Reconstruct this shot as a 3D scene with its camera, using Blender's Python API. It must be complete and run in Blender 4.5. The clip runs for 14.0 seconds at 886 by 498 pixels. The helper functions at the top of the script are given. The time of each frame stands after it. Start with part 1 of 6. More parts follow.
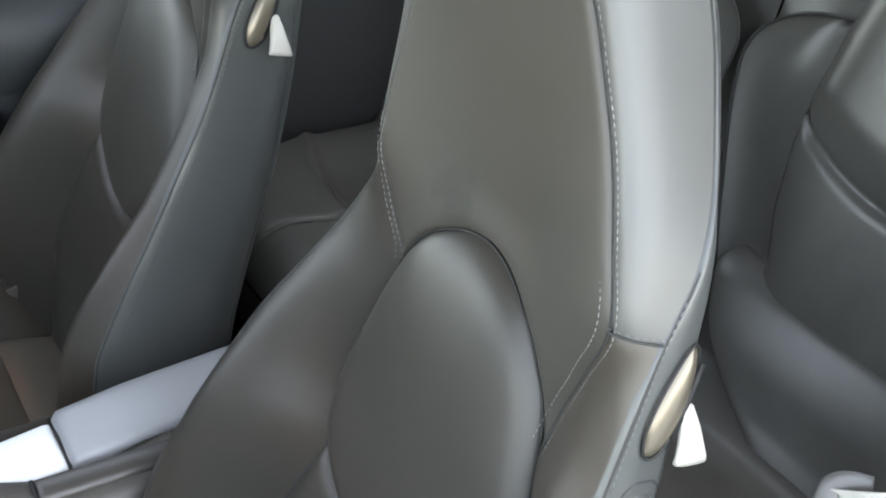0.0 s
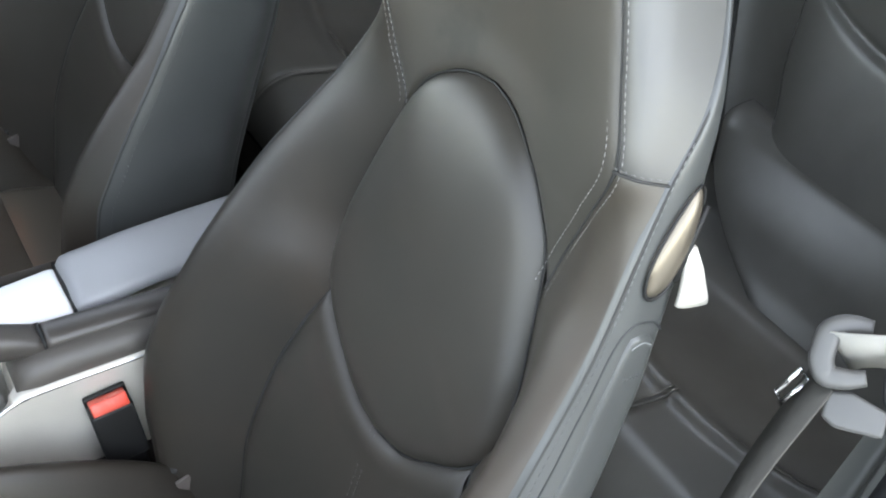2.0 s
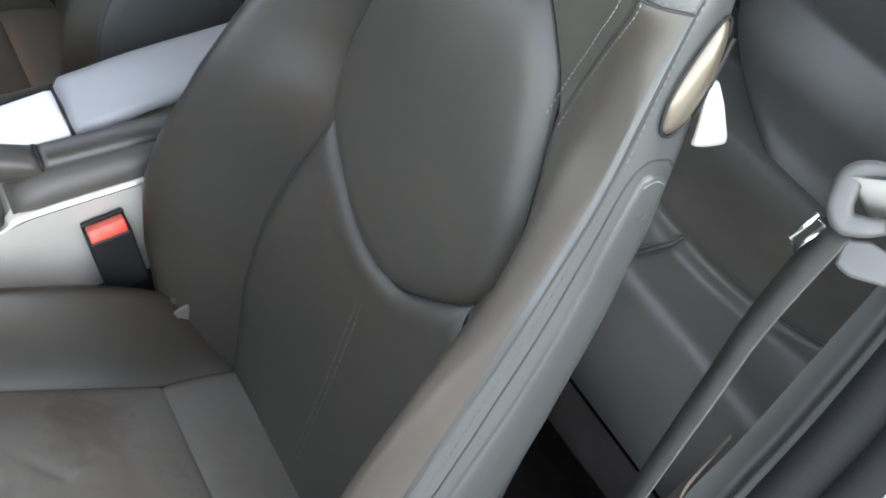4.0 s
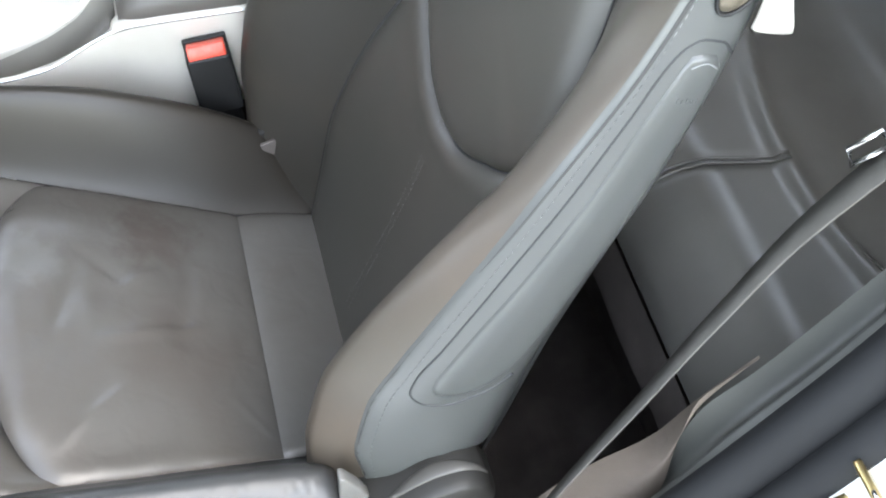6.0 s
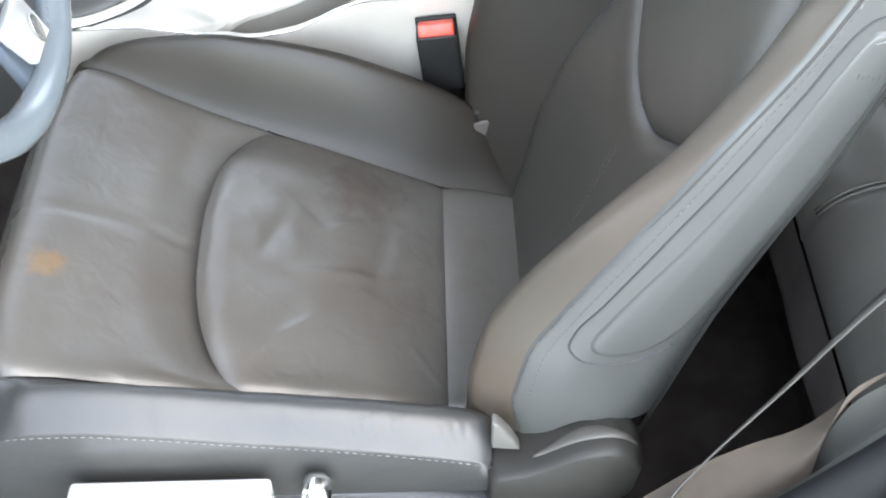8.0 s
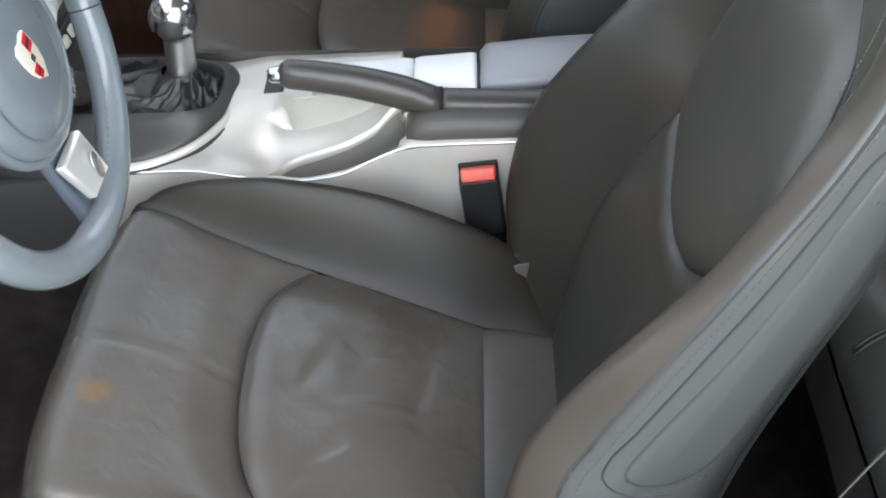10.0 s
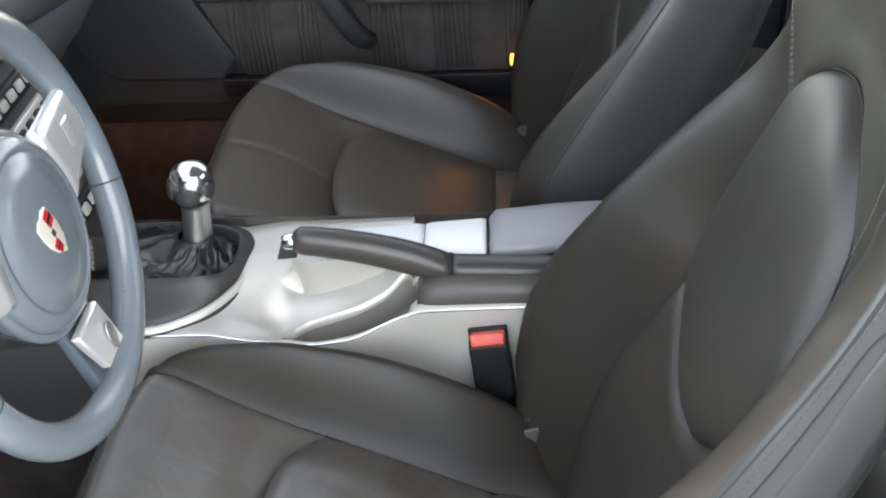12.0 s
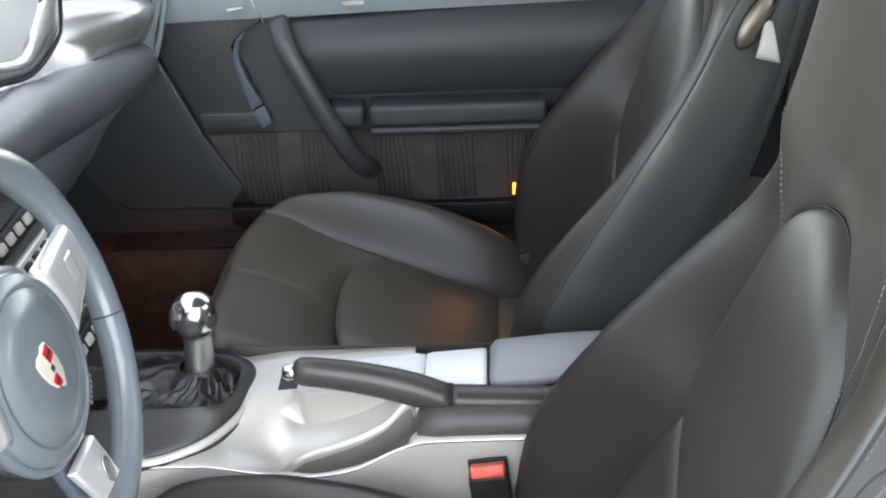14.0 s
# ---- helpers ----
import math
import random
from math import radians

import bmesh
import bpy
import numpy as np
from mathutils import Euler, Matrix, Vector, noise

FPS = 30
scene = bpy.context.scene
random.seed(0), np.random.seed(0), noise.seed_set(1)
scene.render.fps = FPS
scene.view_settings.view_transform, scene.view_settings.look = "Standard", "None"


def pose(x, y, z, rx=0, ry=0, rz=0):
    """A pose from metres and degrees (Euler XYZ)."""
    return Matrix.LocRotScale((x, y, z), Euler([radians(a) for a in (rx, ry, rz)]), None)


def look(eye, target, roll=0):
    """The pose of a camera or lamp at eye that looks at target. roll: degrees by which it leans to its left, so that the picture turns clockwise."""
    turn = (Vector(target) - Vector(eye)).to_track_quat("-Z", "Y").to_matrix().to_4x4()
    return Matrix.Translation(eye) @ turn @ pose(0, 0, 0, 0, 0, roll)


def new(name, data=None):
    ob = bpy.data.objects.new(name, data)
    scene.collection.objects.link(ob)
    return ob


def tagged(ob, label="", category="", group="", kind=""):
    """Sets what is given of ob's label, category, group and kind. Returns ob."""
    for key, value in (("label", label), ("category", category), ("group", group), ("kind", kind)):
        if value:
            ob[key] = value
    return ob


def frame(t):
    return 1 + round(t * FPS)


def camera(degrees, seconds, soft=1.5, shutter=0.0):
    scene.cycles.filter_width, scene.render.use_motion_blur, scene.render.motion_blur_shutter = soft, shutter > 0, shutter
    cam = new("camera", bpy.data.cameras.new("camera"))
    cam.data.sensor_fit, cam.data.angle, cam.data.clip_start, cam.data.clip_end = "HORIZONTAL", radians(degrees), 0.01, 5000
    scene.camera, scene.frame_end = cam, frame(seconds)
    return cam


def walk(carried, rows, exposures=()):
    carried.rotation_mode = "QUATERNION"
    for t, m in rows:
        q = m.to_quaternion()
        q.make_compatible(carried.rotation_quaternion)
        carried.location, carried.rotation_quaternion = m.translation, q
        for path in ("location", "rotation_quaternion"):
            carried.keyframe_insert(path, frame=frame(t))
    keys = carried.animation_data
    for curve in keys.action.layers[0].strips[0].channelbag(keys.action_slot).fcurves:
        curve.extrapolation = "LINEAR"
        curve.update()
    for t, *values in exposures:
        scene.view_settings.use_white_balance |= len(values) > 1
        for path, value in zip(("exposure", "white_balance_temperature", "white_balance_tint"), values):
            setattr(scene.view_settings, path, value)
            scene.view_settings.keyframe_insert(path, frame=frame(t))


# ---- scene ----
cam = camera(40.62, 14.0, 2.0)
PATH = [
    (0, (-0.2113, -0.6543, 1.2695), (0.2200, 0.0706, 0.7323), 0.66),
    (0.5, (-0.2118, -0.6547, 1.2624), (0.2120, 0.0611, 0.7074), 0.88),
    (1, (-0.2213, -0.6586, 1.2600), (0.2005, 0.0431, 0.6859), 1.23),
    (1.5, (-0.2233, -0.6614, 1.2530), (0.1851, 0.0268, 0.6534), 1.58),
    (2, (-0.2144, -0.6587, 1.2487), (0.1837, 0.0115, 0.6222), 1.38),
    (2.5, (-0.2157, -0.6564, 1.2398), (0.1720, -0.0036, 0.5889), 2.05),
    (3, (-0.2159, -0.6519, 1.2334), (0.1530, -0.0148, 0.5567), 2.09),
    (3.5, (-0.2131, -0.6495, 1.2236), (0.1481, -0.0337, 0.5233), 2.71),
    (3.7, (-0.2106, -0.6486, 1.2208), (0.1500, -0.0398, 0.5142), 3.08),
    (5.8, (-0.1121, -0.6819, 1.1772), (0.0965, -0.0885, 0.3998), 3.90),
    (6, (-0.0986, -0.6950, 1.1741), (0.0890, -0.0935, 0.3976), 3.75),
    (6.5, (-0.0740, -0.7248, 1.1683), (0.0662, -0.1064, 0.3952), 2.39),
    (7, (-0.0670, -0.7538, 1.1592), (0.0175, -0.1224, 0.3883), 0.75),
    (7.5, (-0.0698, -0.7745, 1.1570), (-0.0346, -0.1258, 0.3968), -0.43),
    (7.7, (-0.0735, -0.7840, 1.1581), (-0.0533, -0.1293, 0.4025), -0.58),
    (9.8, (-0.0560, -0.8327, 1.1477), (-0.0963, -0.0747, 0.4968), -2.91),
    (10, (-0.0573, -0.8357, 1.1528), (-0.0964, -0.0721, 0.5083), -2.77),
    (10.5, (-0.0583, -0.8381, 1.1573), (-0.0977, -0.0579, 0.5330), -2.66),
    (11, (-0.0539, -0.8424, 1.1643), (-0.0951, -0.0419, 0.5664), -2.64),
    (11.5, (-0.0538, -0.8377, 1.1742), (-0.0978, -0.0215, 0.5981), -2.70),
    (12, (-0.0510, -0.8341, 1.1813), (-0.1002, 0.0009, 0.6333), -2.95),
    (12.5, (-0.0497, -0.8325, 1.1858), (-0.1017, 0.0212, 0.6676), -3.08),
    (13, (-0.0472, -0.8300, 1.1887), (-0.0971, 0.0358, 0.6908), -3.14),
    (13.5, (-0.0452, -0.8326, 1.1958), (-0.0965, 0.0431, 0.7158), -2.90),
    (14, (-0.0366, -0.8359, 1.1977), (-0.0933, 0.0492, 0.7358), -3.13),
]
walk(cam, [(t, look(eye, target, roll)) for t, eye, target, roll in PATH],
     exposures=[(0, 3.75, 7300, 7), (3.5, 3.8, 7300, 7), (6.5, 4.4, 7300, 7), (7.7, 4.4, 7300, 7), (10.5, 3.37, 7450, 8), (12.5, 3.38, 7450, 8), (14, 3.42, 7450, 8)])

# ---- world, sun, exposure ----
world = bpy.data.worlds.new("world")
scene.world = world
world.use_nodes = True
_nt = world.node_tree
_sky = _nt.nodes.new("ShaderNodeTexSky")
_sky.sky_type = "NISHITA"
_sky.sun_disc = False
_sky.sun_elevation = radians(60)
_sky.dust_density = 0.5
_sky.air_density = 0.8
_sky.ozone_density = 0.3
_sky.sun_rotation = math.atan2(0.80, -0.65)
_bg = _nt.nodes["Background"]
_bg.inputs["Strength"].default_value = 0.15
_pale = _nt.nodes.new("ShaderNodeHueSaturation")
_pale.inputs["Saturation"].default_value = 0.6
_nt.links.new(_sky.outputs[0], _pale.inputs["Color"])
_nt.links.new(_pale.outputs[0], _bg.inputs["Color"])

sun = new("sun", bpy.data.lights.new("sun", "SUN"))
sun.data.energy = 0.022
sun.data.angle = radians(40)
sun.data.color = (0.74, 0.88, 1.0)
sun.matrix_world = look((0.80, -0.65, 2.1), (0.0, 0.0, 0.3))


# ---- materials ----
def material(name, color, rough=0.5, metal=0.0, vary=0.12, scale=6.0, grain=900.0, bump=0.15, stain=None, stain_scale=7.0,
             stain_amount=0.5, coat=0.0, depth=0.0006, spec=0.5, rough_vary=0.08):
    """A procedural surface: base colour with large and fine variation, optional stain colour, grain relief."""
    m = bpy.data.materials.new(name)
    m.use_nodes = True
    nt = m.node_tree
    nd, ln = nt.nodes, nt.links
    b = nd["Principled BSDF"]
    tc = nd.new("ShaderNodeTexCoord")
    big = nd.new("ShaderNodeTexNoise")
    big.inputs["Scale"].default_value = scale
    big.inputs["Detail"].default_value = 3
    ln.new(tc.outputs["Object"], big.inputs["Vector"])
    ramp = nd.new("ShaderNodeValToRGB")
    c = color
    ramp.color_ramp.elements[0].position, ramp.color_ramp.elements[1].position = 0.05, 0.95
    vary *= 2
    ramp.color_ramp.elements[0].color = (c[0] * (1 - vary), c[1] * (1 - vary), c[2] * (1 - vary), 1)
    ramp.color_ramp.elements[1].color = (c[0] * (1 + vary), c[1] * (1 + vary), c[2] * (1 + vary), 1)
    ln.new(big.outputs["Fac"], ramp.inputs["Fac"])
    out = ramp.outputs["Color"]
    fine = nd.new("ShaderNodeTexNoise")
    fine.inputs["Scale"].default_value = grain
    fine.inputs["Detail"].default_value = 3
    ln.new(tc.outputs["Object"], fine.inputs["Vector"])
    if stain:
        st = nd.new("ShaderNodeTexNoise")
        st.inputs["Scale"].default_value = stain_scale
        st.inputs["Detail"].default_value = 4
        st.inputs["Roughness"].default_value = 0.5
        ln.new(tc.outputs["Object"], st.inputs["Vector"])
        mr = nd.new("ShaderNodeMapRange")
        mr.interpolation_type = "SMOOTHSTEP"
        mr.inputs["From Min"].default_value, mr.inputs["From Max"].default_value = 0.36, 0.76
        mr.inputs["To Max"].default_value = stain_amount
        ln.new(st.outputs["Fac"], mr.inputs["Value"])
        mix = nd.new("ShaderNodeMix")
        mix.data_type = "RGBA"
        mix.inputs[7].default_value = (*stain, 1)
        ln.new(out, mix.inputs[6])
        ln.new(mr.outputs["Result"], mix.inputs[0])
        out = mix.outputs[2]
    ln.new(out, b.inputs["Base Color"])
    b.inputs["Metallic"].default_value = metal
    b.inputs["Specular IOR Level"].default_value = spec
    b.inputs["Coat Weight"].default_value = coat
    rough_vary = min(rough_vary, 0.9 * abs(rough - 0.275))
    rr = nd.new("ShaderNodeMapRange")
    rr.inputs["To Min"].default_value, rr.inputs["To Max"].default_value = max(0.02, rough - rough_vary), min(1, rough + rough_vary)
    ln.new(big.outputs["Fac"], rr.inputs["Value"])
    ln.new(rr.outputs["Result"], b.inputs["Roughness"])
    if bump:
        fine.inputs["Detail"].default_value = 1
        bp_ = nd.new("ShaderNodeBump")
        bp_.inputs["Strength"].default_value = bump
        bp_.inputs["Distance"].default_value = depth
        ln.new(fine.outputs["Fac"], bp_.inputs["Height"])
        ln.new(bp_.outputs["Normal"], b.inputs["Normal"])
    return m


def leather(name, color, rough, stain, amount, wrinkle=0.0, wrinkle_scale=30.0):
    m = material(name, color, rough, vary=0.10, scale=5, grain=1100, bump=0.15, stain=stain, stain_scale=6, stain_amount=amount, depth=0.0003)
    if wrinkle:
        nt = m.node_tree
        nd, ln = nt.nodes, nt.links
        tc = nd.new("ShaderNodeTexCoord")
        n = nd.new("ShaderNodeTexNoise")
        n.inputs["Scale"].default_value = wrinkle_scale
        n.inputs["Detail"].default_value = 2
        n.inputs["Distortion"].default_value = 0.6
        ln.new(tc.outputs["Object"], n.inputs["Vector"])
        b2 = nd.new("ShaderNodeBump")
        b2.inputs["Strength"].default_value = wrinkle
        b2.inputs["Distance"].default_value = 0.004
        ln.new(n.outputs["Fac"], b2.inputs["Height"])
        first = next(x for x in nd if x.bl_idname == "ShaderNodeBump" and x != b2)
        ln.new(b2.outputs["Normal"], first.inputs["Normal"])
    return m


BROWN = (0.072, 0.054, 0.042)
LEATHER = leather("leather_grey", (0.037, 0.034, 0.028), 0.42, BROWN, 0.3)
# same leather made darker: shade on the bolsters put into the colour
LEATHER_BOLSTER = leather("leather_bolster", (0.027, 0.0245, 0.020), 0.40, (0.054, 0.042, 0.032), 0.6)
# worn pad; part of its lighter tone is painted-in light
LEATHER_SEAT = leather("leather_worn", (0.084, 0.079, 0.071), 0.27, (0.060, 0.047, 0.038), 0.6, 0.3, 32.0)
LEATHER_BACK = leather("leather_rear", (0.090, 0.087, 0.078), 0.27, (0.042, 0.039, 0.036), 0.4)
LEATHER_SIDE = leather("leather_side", (0.030, 0.031, 0.031), 0.39, (0.066, 0.060, 0.055), 0.4, 0.3, 25.0)
SHELL = material("shell_vinyl", (0.052, 0.054, 0.052), 0.28, rough_vary=0.03, vary=0.06, grain=1500, bump=0.2, depth=0.0003)
SEAM = material("seam_thread_dark", (0.022, 0.022, 0.021), 0.7, vary=0.2)
THREAD_DIM = material("thread_dim", (0.14, 0.143, 0.142), 0.6, vary=0.15)
TAB = material("tab_plastic", (0.10, 0.085, 0.076), 0.5, vary=0.1)
THREAD = material("thread_light", (0.22, 0.215, 0.205), 0.7, vary=0.15)
SILVER = material("silver_paint", (0.86, 0.86, 0.85), 0.22, metal=0.65, vary=0.05, grain=2500, bump=0.05)
SILVER_GREY = material("silver_grey_paint", (0.56, 0.535, 0.48), 0.34, metal=0.3, vary=0.06, grain=2500, bump=0.05, stain=(0.24, 0.21, 0.17), stain_amount=0.3)
# silver lids made near white: the window's reflection put into the colour
LID = material("silver_lid_paint_lit", (0.92, 0.92, 0.90), 0.4, metal=0.0, vary=0.03, grain=2500, bump=0.04)
BRUSHED = material("brushed_metal", (0.66, 0.66, 0.65), 0.36, metal=1.0, vary=0.08, grain=600, bump=0.03)
CHROME = material("chrome", (0.80, 0.80, 0.79), 0.17, metal=1.0, vary=0.04, bump=0.0)
SATIN = material("satin_metal", (0.175, 0.15, 0.115), 0.30, metal=0.6, vary=0.08, bump=0.05)
BLACK = material("black_plastic", (0.011, 0.011, 0.011), 0.5, spec=0.3, vary=0.2, grain=1500, bump=0.2)
RUBBER = material("black_rubber", (0.010, 0.0105, 0.011), 0.75, vary=0.15, grain=800, bump=0.2, spec=0.25)
RED = material("red_plastic", (0.62, 0.06, 0.035), 0.4, vary=0.1, stain=(0.7, 0.25, 0.2), stain_amount=0.4, stain_scale=60)
DARKGREY = material("dark_grey_plastic", (0.035, 0.035, 0.035), 0.5, vary=0.12, grain=1500, bump=0.25)
MIDGREY = material("mid_grey_plastic", (0.075, 0.067, 0.059), 0.45, vary=0.1, grain=1500, bump=0.25)
BLUEGREY = material("blue_grey_vinyl", (0.17, 0.195, 0.21), 0.36, vary=0.06, grain=1400, bump=0.25)
WHEEL = material("wheel_leather", (0.140, 0.162, 0.178), 0.20, coat=0.4, vary=0.10, grain=1200, bump=0.2, scale=14)
CARPET = material("carpet", (0.046, 0.039, 0.036), 0.95, spec=0.1, vary=0.3, scale=18, grain=2200, bump=1.0, depth=0.003, stain=(0.08, 0.07, 0.065), stain_scale=30, stain_amount=0.5)
CARPET_LIGHT = material("carpet_faded", (0.088, 0.076, 0.069), 0.95, spec=0.1, vary=0.15, scale=18, grain=2200, bump=0.8, depth=0.002)
# lighter copy of the belt webbing: daylight put into the colour
WEBBING_LIT = material("belt_webbing_lit", (0.26, 0.25, 0.225), 0.75, vary=0.08, scale=40, grain=1800, bump=0.6, depth=0.0008)
DASH_LIP = material("dash_leather", (0.095, 0.102, 0.11), 0.30, vary=0.12, scale=12, grain=700, bump=0.35, depth=0.0006)
SILVER_GLOSS = material("silver_gloss", (0.46, 0.455, 0.44), 0.24, metal=0.8, vary=0.05, bump=0.0)
POCKET = material("pocket_carpet", (0.075, 0.064, 0.06), 0.95, vary=0.3, scale=25, grain=1800, bump=0.8, depth=0.002)
# inside of the tray's deep pocket, a darker grey than the tray
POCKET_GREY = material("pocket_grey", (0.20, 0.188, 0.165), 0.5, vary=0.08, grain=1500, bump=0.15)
BLACKCARPET = material("pleat_dark", (0.050, 0.044, 0.042), 0.9, vary=0.2, grain=1500, bump=0.5)
DOOR_BLUE = material("door_trim_blue", (0.08, 0.098, 0.12), 0.35, vary=0.06, grain=1200, bump=0.2)
WEBBING = material("belt_webbing", (0.078, 0.074, 0.066), 0.85, spec=0.08, vary=0.1, scale=40, grain=1800, bump=0.6, depth=0.0008)
BELT_PLASTIC = material("belt_plastic", (0.072, 0.070, 0.066), 0.45, vary=0.06, bump=0.05)
LIGHTPLASTIC = material("light_plastic", (0.42, 0.40, 0.36), 0.45, vary=0.06, bump=0.05)
PAINT = material("body_paint", (0.62, 0.63, 0.60), 0.28, metal=0.2, vary=0.03, bump=0.0, coat=0.6)
BRASS = material("yellow_passivated_steel", (0.55, 0.42, 0.2), 0.3, metal=1.0, vary=0.15, bump=0.05)
CREST_RED = material("enamel_red", (0.5, 0.02, 0.03), 0.25, vary=0.05, bump=0.0)
CREST_WHITE = material("enamel_pale_gold", (0.75, 0.7, 0.6), 0.3, metal=0.3, vary=0.05, bump=0.0)
DARKGREY_LEATHER = leather("dark_grey_leather", (0.052, 0.046, 0.041), 0.34, (0.09, 0.08, 0.07), 0.4)
BOOT = leather("boot_leather", (0.018, 0.0175, 0.017), 0.42, (0.026, 0.024, 0.022), 0.4, 0.4, 40.0)
HEADLINER = material("headliner", (0.30, 0.30, 0.29), 0.9, vary=0.06, grain=900, bump=0.4)
GROUND = material("concrete", (0.30, 0.295, 0.28), 0.9, vary=0.25, scale=3, grain=250, bump=0.6, depth=0.004)
DOORTRIM = material("door_vinyl", (0.034, 0.037, 0.039), 0.5, vary=0.08, grain=900, bump=0.4, depth=0.0006)
AMBER = bpy.data.materials.new("amber_lens")
AMBER.use_nodes = True
_b = AMBER.node_tree.nodes["Principled BSDF"]
_b.inputs["Base Color"].default_value = (0.8, 0.28, 0.03, 1)
# the reflector is no lamp; its glow is added
_b.inputs["Emission Color"].default_value = (1.0, 0.35, 0.04, 1)
_b.inputs["Emission Strength"].default_value = 0.6
# darker shell vinyl that carries the shade of the moulded groove
SHELL_GROOVE = material("shell_groove", (0.018, 0.019, 0.020), 0.6, vary=0.1)
HINGE = material("hinge_plastic", (0.019, 0.018, 0.016), 0.48, spec=0.3, vary=0.12, grain=1500, bump=0.25)
RIMGREY = material("pale_grey_plastic", (0.09, 0.087, 0.08), 0.4, vary=0.08, grain=1500, bump=0.1)
# paler hinge plastic for the painted highlight on the cover
CAP_LIT = material("lit_cap_plastic", (0.045, 0.042, 0.037), 0.42, vary=0.1, grain=1500, bump=0.1)
HANDLE = material("handle_leather", (0.036, 0.038, 0.040), 0.4, vary=0.08, grain=1100, bump=0.25)


def glass(name, tint):
    m = bpy.data.materials.new(name)
    m.use_nodes = True
    n = m.node_tree
    n.nodes.remove(n.nodes["Principled BSDF"])
    t, g, x = n.nodes.new("ShaderNodeBsdfTransparent"), n.nodes.new("ShaderNodeBsdfGlossy"), n.nodes.new("ShaderNodeMixShader")
    t.inputs["Color"].default_value = (*tint, 1)
    g.inputs["Roughness"].default_value = 0.02
    x.inputs[0].default_value = 0.06
    n.links.new(t.outputs[0], x.inputs[1])
    n.links.new(g.outputs[0], x.inputs[2])
    n.links.new(x.outputs[0], n.nodes["Material Output"].inputs["Surface"])
    return m


TINTED = glass("tinted_glass", (0.50, 0.50, 0.49))
CLEAR = glass("clear_glass", (0.85, 0.85, 0.84))
FRAME = material("frame_plastic", (0.034, 0.033, 0.032), 0.48, vary=0.12, grain=1500, bump=0.2)
LEATHER_FRESH = leather("leather_passenger", (0.084, 0.071, 0.055), 0.42, (0.056, 0.046, 0.034), 0.4, 0.1, 22.0)
ARMREST = material("armrest_vinyl", (0.29, 0.29, 0.295), 0.36, vary=0.05, grain=1500, bump=0.15, depth=0.0003)
# head wing leather, lightened to carry the side light in its colour
LEATHER_WING_LIT = leather("leather_wing_lit", (0.085, 0.083, 0.078), 0.36, (0.085, 0.080, 0.074), 0.3)
TONGUE = material("tongue_carpet", (0.138, 0.115, 0.096), 0.95, spec=0.1, vary=0.12, scale=18, grain=1800, bump=0.9, depth=0.002)
TRIMGREY = material("trim_grey", (0.050, 0.051, 0.046), 0.50, vary=0.08, grain=1300, bump=0.2)


def tone_patch(m, place, size, color):
    """A patch of another tone with a ragged edge at one place on a surface."""
    nd, ln = m.node_tree.nodes, m.node_tree.links
    b = nd["Principled BSDF"]
    old = b.inputs["Base Color"].links[0].from_socket
    tc = nd.new("ShaderNodeTexCoord")
    gap = nd.new("ShaderNodeVectorMath")
    gap.operation = "DISTANCE"
    gap.inputs[1].default_value = place
    ln.new(tc.outputs["Object"], gap.inputs[0])
    n = nd.new("ShaderNodeTexNoise")
    n.inputs["Scale"].default_value = 55
    n.inputs["Detail"].default_value = 3
    ln.new(tc.outputs["Object"], n.inputs["Vector"])
    add = nd.new("ShaderNodeMath")
    add.operation = "MULTIPLY_ADD"
    ln.new(n.outputs["Fac"], add.inputs[0])
    add.inputs[1].default_value = size * 1.6
    ln.new(gap.outputs["Value"], add.inputs[2])
    mr = nd.new("ShaderNodeMapRange")
    mr.interpolation_type = "SMOOTHSTEP"
    mr.inputs["From Min"].default_value, mr.inputs["From Max"].default_value = size * 1.1, size * 1.9
    mr.inputs["To Min"].default_value, mr.inputs["To Max"].default_value = 0.75, 0.0
    ln.new(add.outputs[0], mr.inputs["Value"])
    mix = nd.new("ShaderNodeMix")
    mix.data_type = "RGBA"
    mix.inputs[7].default_value = (*color, 1)
    ln.new(old, mix.inputs[6])
    ln.new(mr.outputs["Result"], mix.inputs[0])
    ln.new(mix.outputs[2], b.inputs["Base Color"])


# a worn brown scuff on the seat front
tone_patch(LEATHER_SEAT, (-0.430, -0.072, 0.342), 0.020, (0.135, 0.088, 0.046))
# a darker patch at the pad's inboard rear
tone_patch(LEATHER_SEAT, (-0.160, 0.100, 0.236), 0.050, (0.060, 0.050, 0.043))
# a slightly paler patch near the pad's front
tone_patch(LEATHER_SEAT, (-0.262, 0.060, 0.290), 0.036, (0.098, 0.094, 0.086))
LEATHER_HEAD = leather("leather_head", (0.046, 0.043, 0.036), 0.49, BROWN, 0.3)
# a darker smudge on the head panel
tone_patch(LEATHER_HEAD, (0.208, 0.046, 0.800), 0.032, (0.026, 0.025, 0.021))
LEATHER_RUBBED = leather("leather_rubbed", (0.043, 0.037, 0.029), 0.40, (0.064, 0.048, 0.036), 0.6)
# inner thigh bolster: its shade is put into a darker, duller leather
LEATHER_INNER_SHADED = leather("leather_inner_shaded", (0.024, 0.021, 0.017), 0.40, (0.036, 0.029, 0.023), 0.5)
LEATHER_INNER_SHADED.node_tree.nodes["Principled BSDF"].inputs["Specular IOR Level"].default_value = 0.3

